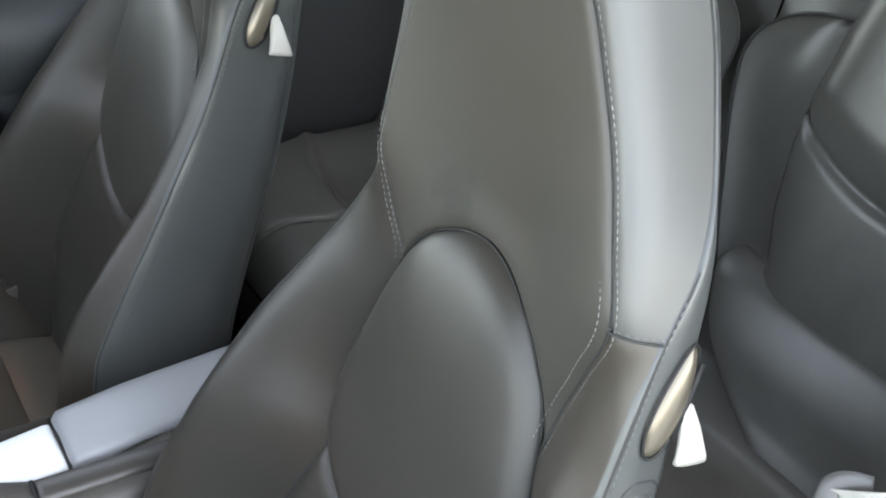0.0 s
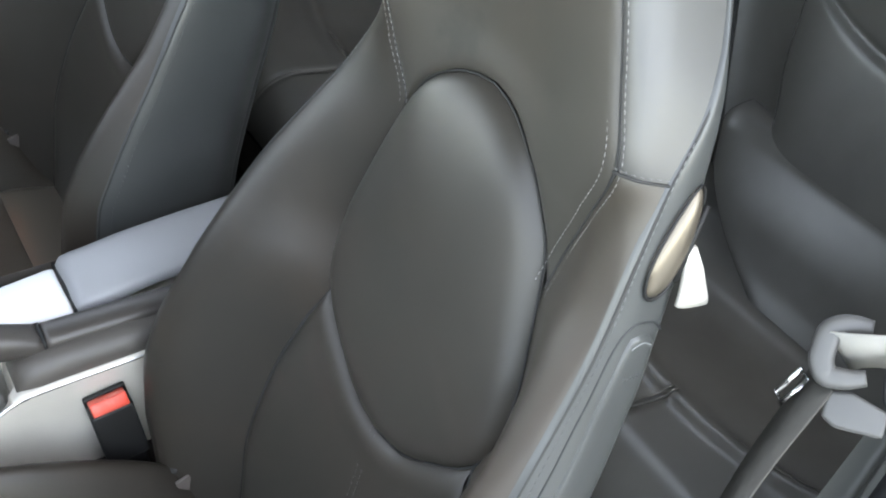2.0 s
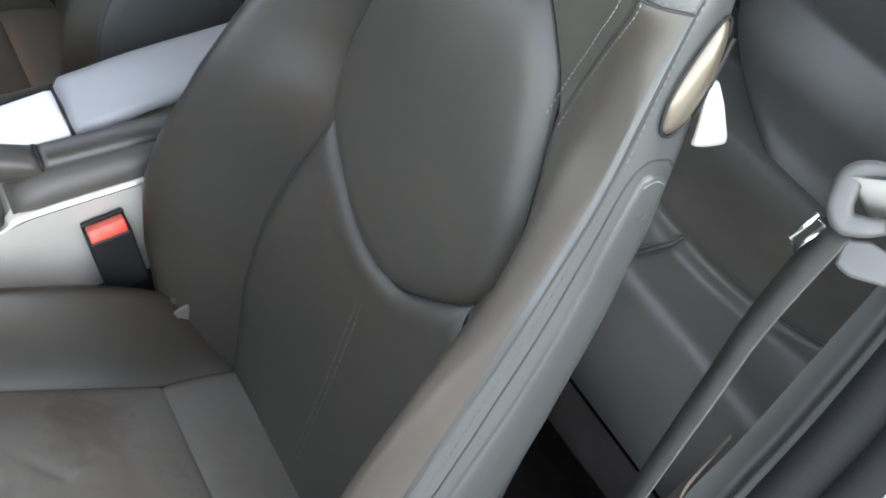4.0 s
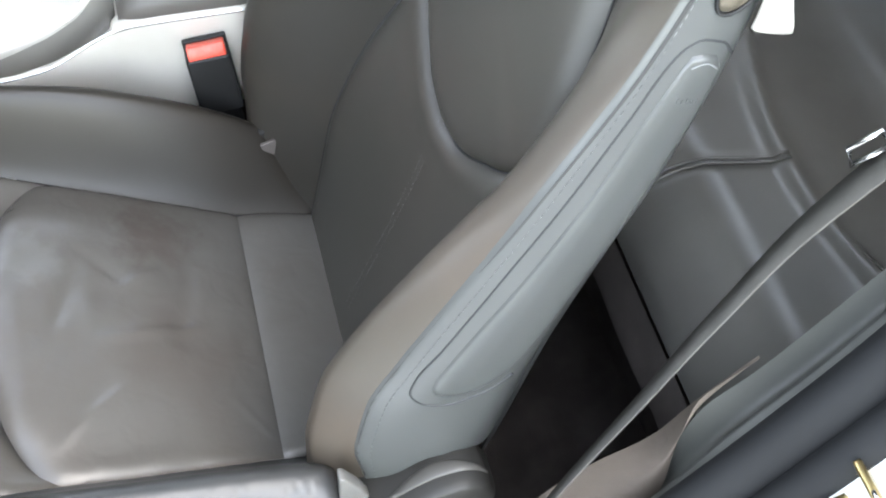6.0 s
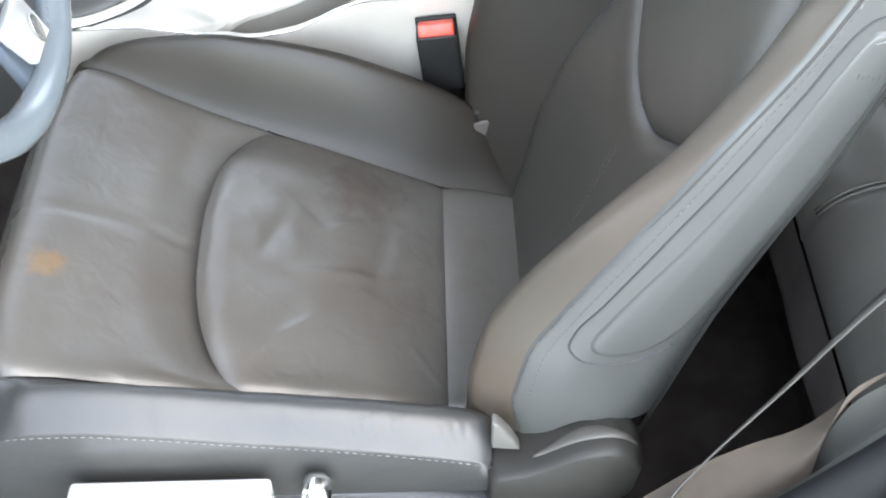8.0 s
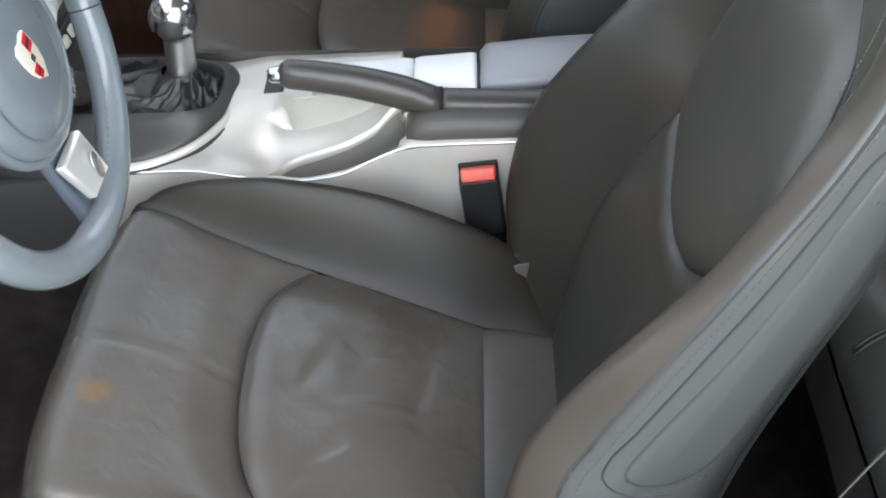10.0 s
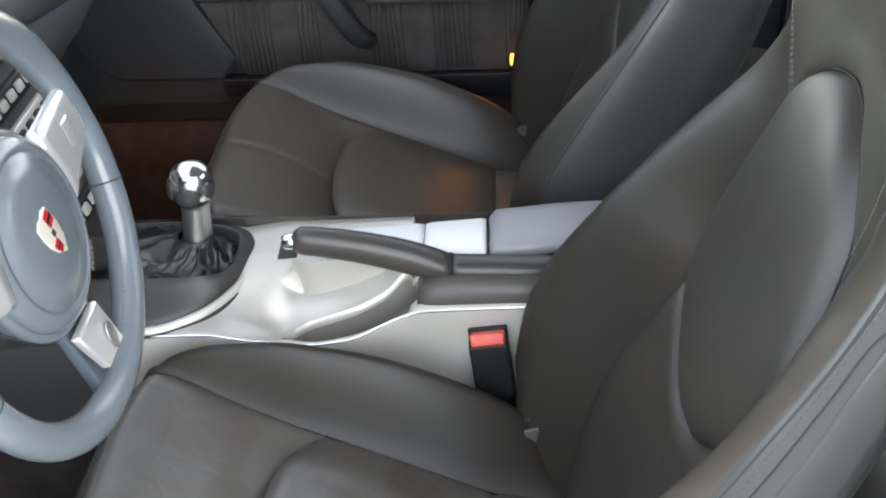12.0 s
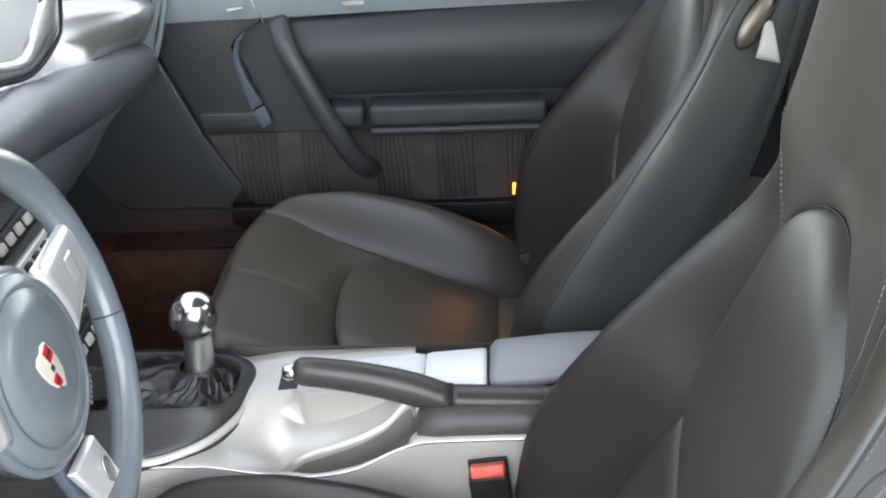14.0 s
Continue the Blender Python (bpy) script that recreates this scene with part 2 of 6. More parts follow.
# ---- mesh tools ----
def part(name, mesh_data, mat, parent=None, label="", smooth=True, at=None):
    """Links verts and faces (or a bmesh) as one mesh object under a thing or a part."""
    me = bpy.data.meshes.new(name)
    if isinstance(mesh_data, bmesh.types.BMesh):
        mesh_data.to_mesh(me)
        mesh_data.free()
    else:
        me.from_pydata([tuple(v) for v in mesh_data[0]], [], [tuple(f) for f in mesh_data[1]])
        me.update()
    me.materials.append(mat)
    if smooth:
        me.polygons.foreach_set("use_smooth", [True] * len(me.polygons))
    ob = new(name, me)
    if at is not None:
        ob.matrix_world = at
    if parent is not None:
        ob.parent = parent
        if parent.type == "EMPTY":
            ob.matrix_parent_inverse = Matrix.Translation(-parent.location)
    if label:
        tagged(ob, label)
    return ob


def thing(name, label, category, group="", kind="", at=(0, 0, 0)):
    ob = new(name)
    ob.empty_display_size = 0.05
    ob.location = at
    return tagged(ob, label, category, group, kind)


def setting(name, mesh_data, mat, label, category, smooth=False):
    return tagged(part(name, mesh_data, mat, None, "", smooth), label, category, "", "structure")


def curve(xs, ys):
    """A smooth function through knots (cubic, slopes limited so that it does not overshoot)."""
    xs, ys = [float(x) for x in xs], [float(y) for y in ys]
    n = len(xs)
    d = [(ys[i + 1] - ys[i]) / (xs[i + 1] - xs[i]) for i in range(n - 1)]
    m = [d[0]] + [0.0 if d[i - 1] * d[i] <= 0 else 2 * d[i - 1] * d[i] / (d[i - 1] + d[i]) for i in range(1, n - 1)] + [d[-1]]

    def f(x):
        if x <= xs[0]:
            return ys[0] + m[0] * (x - xs[0])
        if x >= xs[-1]:
            return ys[-1] + m[-1] * (x - xs[-1])
        lo, hi = 0, n - 1
        while hi - lo > 1:
            mid = (lo + hi) // 2
            if xs[mid] <= x:
                lo = mid
            else:
                hi = mid
        h = xs[hi] - xs[lo]
        t = (x - xs[lo]) / h
        return ((2 * t ** 3 - 3 * t ** 2 + 1) * ys[lo] + (t ** 3 - 2 * t ** 2 + t) * h * m[lo]
                + (-2 * t ** 3 + 3 * t ** 2) * ys[hi] + (t ** 3 - t ** 2) * h * m[hi])
    return f


def smoothstep(a, b, x):
    t = min(1, max(0, (x - a) / (b - a)))
    return t * t * (3 - 2 * t)


def spaced(n):
    """0..1 in n steps, closer together near both ends."""
    return [0.5 - 0.5 * math.cos(math.pi * i / n) for i in range(n + 1)]


def grid(f, us, vs, wrap=False):
    """Verts and faces of the surface f(u, v)."""
    verts = [f(u, v) for v in vs for u in us]
    a, b = len(us), len(vs)
    faces = []
    for j in range(b - 1):
        for i in range(a if wrap else a - 1):
            k = (i + 1) % a
            faces.append((j * a + i, j * a + k, (j + 1) * a + k, (j + 1) * a + i))
    return verts, faces


def sink(a, width, depth, radius):
    """How far a padded panel dips at its two edges; a runs 0..1 across the width in metres."""
    return depth * (math.exp(-(a * width) / radius) + math.exp(-((1 - a) * width) / radius))


def tube(points, radius, n=8, closed=False, caps=True, flat=1.0):
    """A round (or flattened) rod along points. radius: a number or one per point."""
    pts = [Vector(p) for p in points]
    m = len(pts)
    rad = radius if isinstance(radius, (list, tuple)) else [radius] * m
    verts, faces = [], []
    up = None
    for i, p in enumerate(pts):
        a = pts[(i - 1) % m] if closed or i else p
        b = pts[(i + 1) % m] if closed or i < m - 1 else p
        d = (b - a).normalized()
        if up is None:
            up = Vector((0, 0, 1)) if abs(d.z) < 0.9 else Vector((1, 0, 0))
        side = d.cross(up).normalized()
        up = side.cross(d).normalized()
        for k in range(n):
            t = 2 * math.pi * k / n
            verts.append(p + rad[i] * (math.cos(t) * side + flat * math.sin(t) * up))
    for i in range(m if closed else m - 1):
        j = (i + 1) % m
        for k in range(n):
            l = (k + 1) % n
            faces.append((i * n + k, i * n + l, j * n + l, j * n + k))
    if caps and not closed:
        faces.append(tuple(range(n))[::-1])
        faces.append(tuple((m - 1) * n + k for k in range(n)))
    return verts, faces


def smooth_path(points, n):
    """n + 1 points on a smooth line through the given ones."""
    pts = [Vector(p) for p in points]
    ts = [0.0]
    for a, b in zip(pts, pts[1:]):
        ts.append(ts[-1] + max(0.0001, (b - a).length))
    fs = [curve(ts, [p[k] for p in pts]) for k in range(3)]
    return [Vector([f(ts[-1] * i / n) for f in fs]) for i in range(n + 1)]


def joined(pieces):
    verts, faces = [], []
    for v, f in pieces:
        o = len(verts)
        verts += list(v)
        faces += [tuple(i + o for i in q) for q in f]
    return verts, faces


def stitches(points, length=0.0045, gap=0.0025, radius=0.0007):
    """Single stitches along a line, as small rods."""
    pts = [Vector(p) for p in points]
    ts = [0.0]
    for a, b in zip(pts, pts[1:]):
        ts.append(ts[-1] + (b - a).length)
    fs = [curve(ts, [p[k] for p in pts]) for k in range(3)]
    out, s = [], 0.0
    while s + length < ts[-1]:
        a, m, b = (Vector([f(s + length * k / 2) for f in fs]) for k in range(3))
        out.append(tube([a, m, b], [radius * 0.6, radius, radius * 0.6], 5))
        s += length + gap
    return joined(out)


def rbox(size, bevel=0.004, segments=3, m=None):
    bm = bmesh.new()
    bmesh.ops.create_cube(bm, size=1.0, matrix=Matrix.Diagonal((*size, 1)))
    bmesh.ops.bevel(bm, geom=list(bm.edges) + list(bm.verts), offset=bevel, segments=segments, profile=0.6, affect="EDGES")
    if m is not None:
        bmesh.ops.transform(bm, matrix=m, verts=bm.verts)
    return bm


def lathe(profile, n=32, m=None):
    """A turned body: profile of (radius, height)."""
    verts, faces = [], []
    for r, h in profile:
        for k in range(n):
            t = 2 * math.pi * k / n
            verts.append(Vector((r * math.cos(t), r * math.sin(t), h)))
    for i in range(len(profile) - 1):
        for k in range(n):
            l = (k + 1) % n
            faces.append((i * n + k, i * n + l, (i + 1) * n + l, (i + 1) * n + k))
    faces.append(tuple(range(n))[::-1])
    faces.append(tuple((len(profile) - 1) * n + k for k in range(n)))
    if m is not None:
        verts = [m @ v for v in verts]
    return verts, faces


def loft(sections, caps=True):
    """A body through closed sections of equal count."""
    n = len(sections[0])
    verts = [Vector(p) for s in sections for p in s]
    faces = []
    for i in range(len(sections) - 1):
        for k in range(n):
            l = (k + 1) % n
            faces.append((i * n + k, i * n + l, (i + 1) * n + l, (i + 1) * n + k))
    if caps:
        faces.append(tuple(range(n))[::-1])
        faces.append(tuple((len(sections) - 1) * n + k for k in range(n)))
    return verts, faces


def slab(outline, normal, thick, bevel=0.0):
    """A flat plate: outline of points in one plane, thickened along normal."""
    bm = bmesh.new()
    vs = [bm.verts.new(p) for p in outline]
    f = bm.faces.new(vs)
    ext = bmesh.ops.extrude_face_region(bm, geom=[f])
    moved = [g for g in ext["geom"] if isinstance(g, bmesh.types.BMVert)]
    bmesh.ops.translate(bm, vec=Vector(normal) * thick, verts=moved)
    bmesh.ops.recalc_face_normals(bm, faces=bm.faces)
    if bevel:
        bmesh.ops.bevel(bm, geom=[e for e in bm.edges], offset=bevel, segments=2, profile=0.6, affect="EDGES")
    return bm


def ellipse_section(c, ax, ay, rx, ry, n=16, power=2.0):
    """A closed superellipse about c, in the plane of ax and ay."""
    out = []
    for k in range(n):
        t = 2 * math.pi * k / n
        x, y = math.cos(t), math.sin(t)
        x = math.copysign(abs(x) ** (2 / power), x)
        y = math.copysign(abs(y) ** (2 / power), y)
        out.append(Vector(c) + rx * x * Vector(ax) + ry * y * Vector(ay))
    return out

# ---- front seats ----
BACK_O = Vector((0.0447, 0, 0.2))
LEAN = radians(14)
BACK_V = Vector((math.sin(LEAN), 0, math.cos(LEAN)))
BACK_W = Vector((-math.cos(LEAN), 0, math.sin(LEAN)))


def bk(u, v, w):
    """A point of the backrest: across, up along it, forward of its plane."""
    return BACK_O + Vector((0, u, 0)) + v * BACK_V + w * BACK_W


# the backrest's cross-section, by height
VK = [-0.03, 0.06, 0.11, 0.17, 0.22, 0.28, 0.335, 0.37, 0.41, 0.45, 0.49, 0.525, 0.58, 0.628, 0.68, 0.73, 0.80, 0.86, 0.93]
b_c = curve(VK, [0.030, 0.018, 0.012, 0.006, 0.002, -0.004, -0.010, -0.013, -0.016, -0.018, -0.020, -0.022, -0.025, -0.026, -0.016, -0.004, 0.014, 0.030, 0.036])
b_e = curve(VK, [0.150, 0.158, 0.162, 0.160, 0.155, 0.143, 0.127, 0.142, 0.140, 0.131, 0.121, 0.126, 0.149, 0.169, 0.153, 0.135, 0.106, 0.081, 0.058])
b_ei = curve(VK, [0.150, 0.158, 0.162, 0.160, 0.155, 0.143, 0.127, 0.142, 0.140, 0.131, 0.120, 0.110, 0.134, 0.148, 0.142, 0.132, 0.109, 0.084, 0.060])
b_we = curve(VK, [0.030, 0.034, 0.036, 0.030, 0.022, 0.008, -0.006, -0.010, -0.014, -0.018, -0.022, -0.025, -0.014, -0.002, 0.001, 0.005, 0.017, 0.030, 0.034])
b_ko = curve(VK, [0.190, 0.195, 0.197, 0.197, 0.196, 0.194, 0.193, 0.191, 0.189, 0.186, 0.182, 0.178, 0.177, 0.184, 0.171, 0.149, 0.121, 0.098, 0.072])
b_wk = curve(VK, [0.082, 0.100, 0.112, 0.117, 0.109, 0.088, 0.065, 0.048, 0.029, 0.012, -0.003, -0.014, -0.020, -0.015, -0.009, -0.004, 0.010, 0.025, 0.028])
b_wko = curve(VK, [0.094, 0.113, 0.124, 0.126, 0.114, 0.088, 0.060, 0.044, 0.029, 0.015, 0.003, -0.009, -0.014, -0.012, -0.009, -0.004, 0.010, 0.025, 0.028])
b_ho = curve(VK, [0.215, 0.220, 0.222, 0.222, 0.222, 0.220, 0.218, 0.217, 0.215, 0.212, 0.210, 0.207, 0.201, 0.194, 0.181, 0.160, 0.133, 0.112, 0.085])
b_wh = curve(VK, [0.045, 0.070, 0.089, 0.093, 0.083, 0.065, 0.047, 0.036, 0.024, 0.011, 0.000, -0.008, -0.019, -0.032, -0.055, -0.066, -0.062, -0.048, -0.030])
b_whi = curve(VK, [0.045, 0.072, 0.089, 0.094, 0.082, 0.066, 0.052, 0.040, 0.026, 0.010, -0.007, -0.019, -0.032, -0.037, -0.033, -0.027, -0.010, 0.008, 0.012])
b_ki = curve(VK, [0.215, 0.232, 0.240, 0.245, 0.247, 0.246, 0.240, 0.234, 0.225, 0.212, 0.199, 0.184, 0.166, 0.161, 0.156, 0.150, 0.134, 0.111, 0.085])
b_hi = curve(VK, [0.245, 0.262, 0.269, 0.272, 0.274, 0.272, 0.264, 0.256, 0.246, 0.232, 0.218, 0.204, 0.186, 0.170, 0.165, 0.163, 0.155, 0.138, 0.105])
# the oval pad: half-width by height
OV = [0.258, 0.264, 0.275, 0.292, 0.317, 0.340, 0.37, 0.41, 0.45, 0.49, 0.525, 0.555, 0.578, 0.593, 0.600, 0.603]
o_h = curve(OV, [0.0, 0.034, 0.057, 0.082, 0.116, 0.134, 0.142, 0.140, 0.131, 0.120, 0.108, 0.089, 0.067, 0.043, 0.022, 0.0])


def o_low(u):
    """Height of the oval's lower edge at u."""
    lo, hi = 0.258, 0.37
    for _ in range(30):
        mid = (lo + hi) / 2
        lo, hi = (mid, hi) if o_h(mid) < abs(u) else (lo, mid)
    return lo


def o_high(u):
    lo, hi = 0.40, 0.603
    for _ in range(30):
        mid = (lo + hi) / 2
        lo, hi = (mid, hi) if o_h(mid) > abs(u) else (lo, mid)
    return lo


def back_w(u, v):
    """How far the upholstery stands forward at (u, v)."""
    e, k, h = (b_ei if u > 0 else b_e)(v), (b_ki if u > 0 else b_ko)(v), (b_hi if u > 0 else b_ho)(v)
    c, we, wk, wh = b_c(v), b_we(v), (b_wk if u > 0 else b_wko)(v), (b_whi if u > 0 else b_wh)(v)
    return curve([-e, 0, e, k, h], [we, c, we, wk, wh])(abs(u))


def back_point(u, v, drop=0.0):
    return bk(u, v, back_w(u, v) - drop)


def rim_strip(side, v0, v1, nu=14, nv=44, ends=0.003):
    """Padding between the inner seam and the outer rim, on one side (1 inboard, -1 outboard)."""
    h = b_hi if side > 0 else b_ho

    def f(a, b):
        v = v0 + (v1 - v0) * b
        e, o = (b_ei if side > 0 else b_e)(v), h(v)
        u = e + (o - e) * a
        d = 0.006 * math.exp(-a * (o - e) / 0.009) + 0.0045 * math.exp(-(1 - a) * (o - e) / 0.003) + sink(b, v1 - v0, ends, 0.005)
        return bk(side * u, v, back_w(side * u, v) - d)
    us, vs = spaced(nu), spaced(nv)
    return grid(f, us if side < 0 else us[::-1], vs)


def center_panel():
    def f(a, b):
        s = 2 * a - 1
        u = s * b_e(-0.03 + 0.365 * b)
        v = -0.03 + (o_low(s * 0.127) + 0.03) * b
        d = sink(a, 0.3, 0.006, 0.006) + 0.007 * math.exp(-(1 - b) * 0.3 / 0.005) - 0.004 * math.exp(-(((1 - b) * 0.3 - 0.010) / 0.020) ** 2)
        return back_point(u, v, d)
    return grid(f, spaced(34)[::-1], spaced(30))


def head_panel():
    def f(a, b):
        s = 2 * a - 1
        ve = 0.49 + 0.44 * b
        u = s * (b_ei if s > 0 else b_e)(ve)
        v0 = o_high(s * 0.120)
        v = v0 + (0.93 - v0) * b
        d = sink(a, 0.3, 0.006, 0.006) + 0.007 * math.exp(-b * 0.4 / 0.006)
        return back_point(u, v, d)
    return grid(f, spaced(34)[::-1], spaced(40))


def oval_pad():
    """A domed pad, as rings about its middle."""
    n, rings = 72, 18
    cv = 0.43
    edge = []
    for k in range(n):
        t = 2 * math.pi * k / n
        # a ray from the middle to the edge
        du, dv = math.cos(t), math.sin(t)
        lo, hi = 0.0, 0.3
        for _ in range(30):
            r = (lo + hi) / 2
            v = cv + r * dv
            ok = 0.258 < v < 0.603 and abs(r * du) < o_h(v)
            lo, hi = (r, hi) if ok else (lo, r)
        edge.append((lo * du, cv + lo * dv))
    verts, faces = [bk(0, cv, 0.004)], []
    for j in range(1, rings + 1):
        q = math.sin(0.5 * math.pi * j / rings)
        for u, v in edge:
            uu, vv = u * q, cv + (v - cv) * q
            far = math.hypot(u, v - cv) * (1 - q)
            top = 0.004 - 0.004 * q * q
            base = back_w(u, v)
            w = top * (1 - q ** 3) + (base + 0.008) * q ** 3 - 0.0145 * math.exp(-far / 0.008)
            verts.append(bk(uu, vv, w))
    for k in range(n):
        l = (k + 1) % n
        faces.append((0, 1 + l, 1 + k))
        for j in range(rings - 1):
            a, b = 1 + j * n, 1 + (j + 1) * n
            faces.append((a + k, a + l, b + l, b + k))
    return verts, faces


b_wr = curve([-0.03, 0.05, 0.20, 0.30, 0.42, 0.53, 0.63, 0.75, 0.93], [-0.05, -0.047, -0.046, -0.055, -0.070, -0.075, -0.074, -0.070, -0.04])


SHELL_EXTRA = [0.0]


def shell_rear(v):
    return b_wr(v) - SHELL_EXTRA[0]


def shell_u(side, v, a):
    h = (b_hi if side > 0 else b_ho)(v)
    return side * (h + 0.010 * math.sin(math.pi * min(1, max(0, a)) ** 0.8) * (1 - 0.75 * min(1, max(0, (v - 0.30) / 0.25))))


def side_shell(side):
    """The smooth side cover behind the rim seam."""
    front = b_whi if side > 0 else b_wh
    low = curve([0.0, 0.08, 0.17, 0.30, 0.50, 0.72, 0.88, 1.0], [0.062, 0.052, 0.062, 0.082, 0.102, 0.104, 0.098, 0.085])

    def f(a, b):
        v0 = low(a)
        v = v0 + (0.93 - v0) * b
        w = front(v) + (shell_rear(v) - front(v)) * a
        tuck = 0.004 * math.exp(-a * max(0.02, front(v) - shell_rear(v)) / 0.0016) + 0.02 * max(0, a - 0.7) ** 2 / 0.09
        return bk(shell_u(side, v, a) - side * tuck, v, w)
    us, vs = [0, 0.01, 0.025, 0.05, 0.08] + [0.12 + 0.88 * i / 18 for i in range(19)], [i / 110 for i in range(111)]
    return grid(f, us[::-1] if side < 0 else us, vs)


def back_cover():
    def f(a, b):
        v = 0.03 + 0.90 * b
        s = 2 * a - 1
        h = (b_hi if s > 0 else b_ho)(v) - 0.0195
        return bk(s * h, v, shell_rear(v) - 0.035 * math.sqrt(max(0, 1 - s * s)))
    return grid(f, spaced(14), [i / 24 for i in range(25)])


def shell_point(v, w, out=0.0, side=-1):
    """A point of the outboard side cover at height v and depth w, lifted out."""
    a = (b_wh(v) - w) / (b_wh(v) - shell_rear(v))
    return bk(shell_u(side, v, a) + side * out, v, w)


def inset_outline(n):
    """The raised inset on the side cover: (v, w) round its edge."""
    front = [(0.500, -0.027), (0.46, -0.018), (0.425, -0.011), (0.38, 0.001), (0.333, 0.014), (0.269, 0.035), (0.228, 0.047), (0.208, 0.051)]
    low = [(0.198, 0.050), (0.192, 0.042), (0.193, 0.028), (0.199, 0.012), (0.212, -0.002), (0.231, -0.014), (0.27, -0.024)]
    rear = [(0.34, -0.036), (0.42, -0.049), (0.48, -0.056), (0.510, -0.056), (0.520, -0.047), (0.518, -0.033)]
    pts = [Vector((v, w, 0)) for v, w in front + low + rear]
    return smooth_path(pts + [pts[0]], n)[:-1]


def outer_groove(n):
    pts = [(0.520, -0.060), (0.528, -0.050), (0.529, -0.036), (0.525, -0.029), (0.517, -0.023), (0.500, -0.017), (0.468, -0.010), (0.441, -0.003), (0.391, 0.011),
           (0.324, 0.031), (0.247, 0.054), (0.211, 0.065), (0.197, 0.066), (0.187, 0.061), (0.180, 0.047), (0.180, 0.034), (0.188, 0.013), (0.198, -0.003), (0.212, -0.014)]
    return smooth_path([Vector((v, w, 0)) for v, w in pts], n)


def inset_panel():
    edge = inset_outline(80)
    spine0, spine1 = Vector((0.225, 0.022, 0)), Vector((0.49, -0.036, 0))
    verts, faces = [], []
    rings = (0.0, 0.3, 0.6, 0.85, 0.95, 1.0)
    for q in rings:
        for p in edge:
            t = min(1, max(0, (p.x - 0.22) / 0.27))
            c = spine0.lerp(spine1, t)
            r = c.lerp(p, q)
            verts.append(shell_point(r.x, r.y, 0.0022 if q < 0.9 else (0.0016 if q < 0.99 else -0.0008)))
    n = len(edge)
    for j in range(len(rings) - 1):
        for k in range(n):
            l = (k + 1) % n
            faces.append((j * n + k, j * n + l, (j + 1) * n + l, (j + 1) * n + k))
    return verts, faces


# cushion: cross-section by x
XK = [-0.505, -0.497, -0.48, -0.46, -0.42, -0.38, -0.315, -0.25, -0.19, -0.13, -0.066, -0.03, 0.02, 0.06]
c_z = curve(XK, [0.22, 0.300, 0.336, 0.350, 0.342, 0.326, 0.301, 0.278, 0.256, 0.234, 0.211, 0.201, 0.188, 0.182])
c_e = curve(XK, [0.205, 0.205, 0.205, 0.203, 0.198, 0.191, 0.181, 0.172, 0.165, 0.157, 0.150, 0.149, 0.148, 0.148])
c_ki = curve(XK, [0.20, 0.270, 0.318, 0.342, 0.362, 0.370, 0.373, 0.364, 0.349, 0.325, 0.291, 0.264, 0.205, 0.18])
c_ko = curve(XK, [0.20, 0.270, 0.315, 0.336, 0.349, 0.350, 0.343, 0.332, 0.323, 0.312, 0.298, 0.288, 0.27, 0.26])


def cushion_z(x, y):
    e = c_e(x)
    z = c_z(x)
    if y > 0:
        k, top, h = 0.213, c_ki(x), 0.248
        low = top - 0.045
    else:
        k, top, h = 0.218, c_ko(x), 0.250
        low = top - 0.020
    return curve([-e, 0, e, max(k, e + 0.012), h], [z, z - 0.004, z, top, low])(abs(y))


def cushion_front(s):
    """x of the seat's front edge at s = y / half-width: rounded in plan."""
    return -0.505 + 0.03 * abs(s) ** 3


def u_edge(s):
    """x of the raised rear pad's front edge at s = -1..1."""
    return -0.236 - 0.070 * math.sqrt(max(0.0, 1 - (abs(s) * 0.985) ** 2.2))


# worn-in creases: middle, direction, half length, width, height
PAD_CREASES = [(-0.215, -0.105, 0.70, 0.71, 0.035, 0.0035, 0.0033), (-0.085, -0.112, 0.60, -0.80, 0.025, 0.0035, 0.0027), (-0.165, -0.02, 0.98, 0.20, 0.05, 0.006, 0.0033),
               (-0.20, 0.055, 0.75, -0.66, 0.03, 0.006, -0.0033), (-0.17, 0.045, 0.80, 0.60, 0.02, 0.005, 0.0036), (-0.235, 0.02, 0.3, 0.95, 0.04, 0.007, -0.0033), (-0.13, 0.02, 0.2, 0.98, 0.05, 0.010, -0.0030)]


def cushion_pad(worn=1.0):
    def f(a, b):
        s = 2 * a - 1
        x0 = u_edge(s)
        x = x0 + (-0.066 - x0) * b
        y = s * (c_e(x) + 0.001)
        puff = 0.017 * smoothstep(0, 0.22, a) * smoothstep(0, 0.22, 1 - a) * (1 - b) ** 0.6
        ripple = 0.0020 * noise.noise((x * 24, y * 20, 1.0)) + 0.0010 * noise.noise((x * 58, y * 36, 4.0))
        for cx, cy, ax, ay, half, wide, high in PAD_CREASES:
            along, over = (x - cx) * ax + (y - cy) * ay, (x - cx) * ay - (y - cy) * ax
            ripple += high * math.exp(-(over / wide) ** 2 - (along / half) ** 4)
        d = sink(a, 0.3, 0.007, 0.006) + 0.020 * (1 - 0.85 * abs(s) ** 6) * math.exp(-b * 0.22 / 0.017) + 0.004 * math.exp(-(1 - b) * 0.22 / 0.009)
        return Vector((x, y, cushion_z(x, y) + puff + worn * ripple * math.sin(math.pi * a) - d))
    return grid(f, spaced(110), spaced(100))


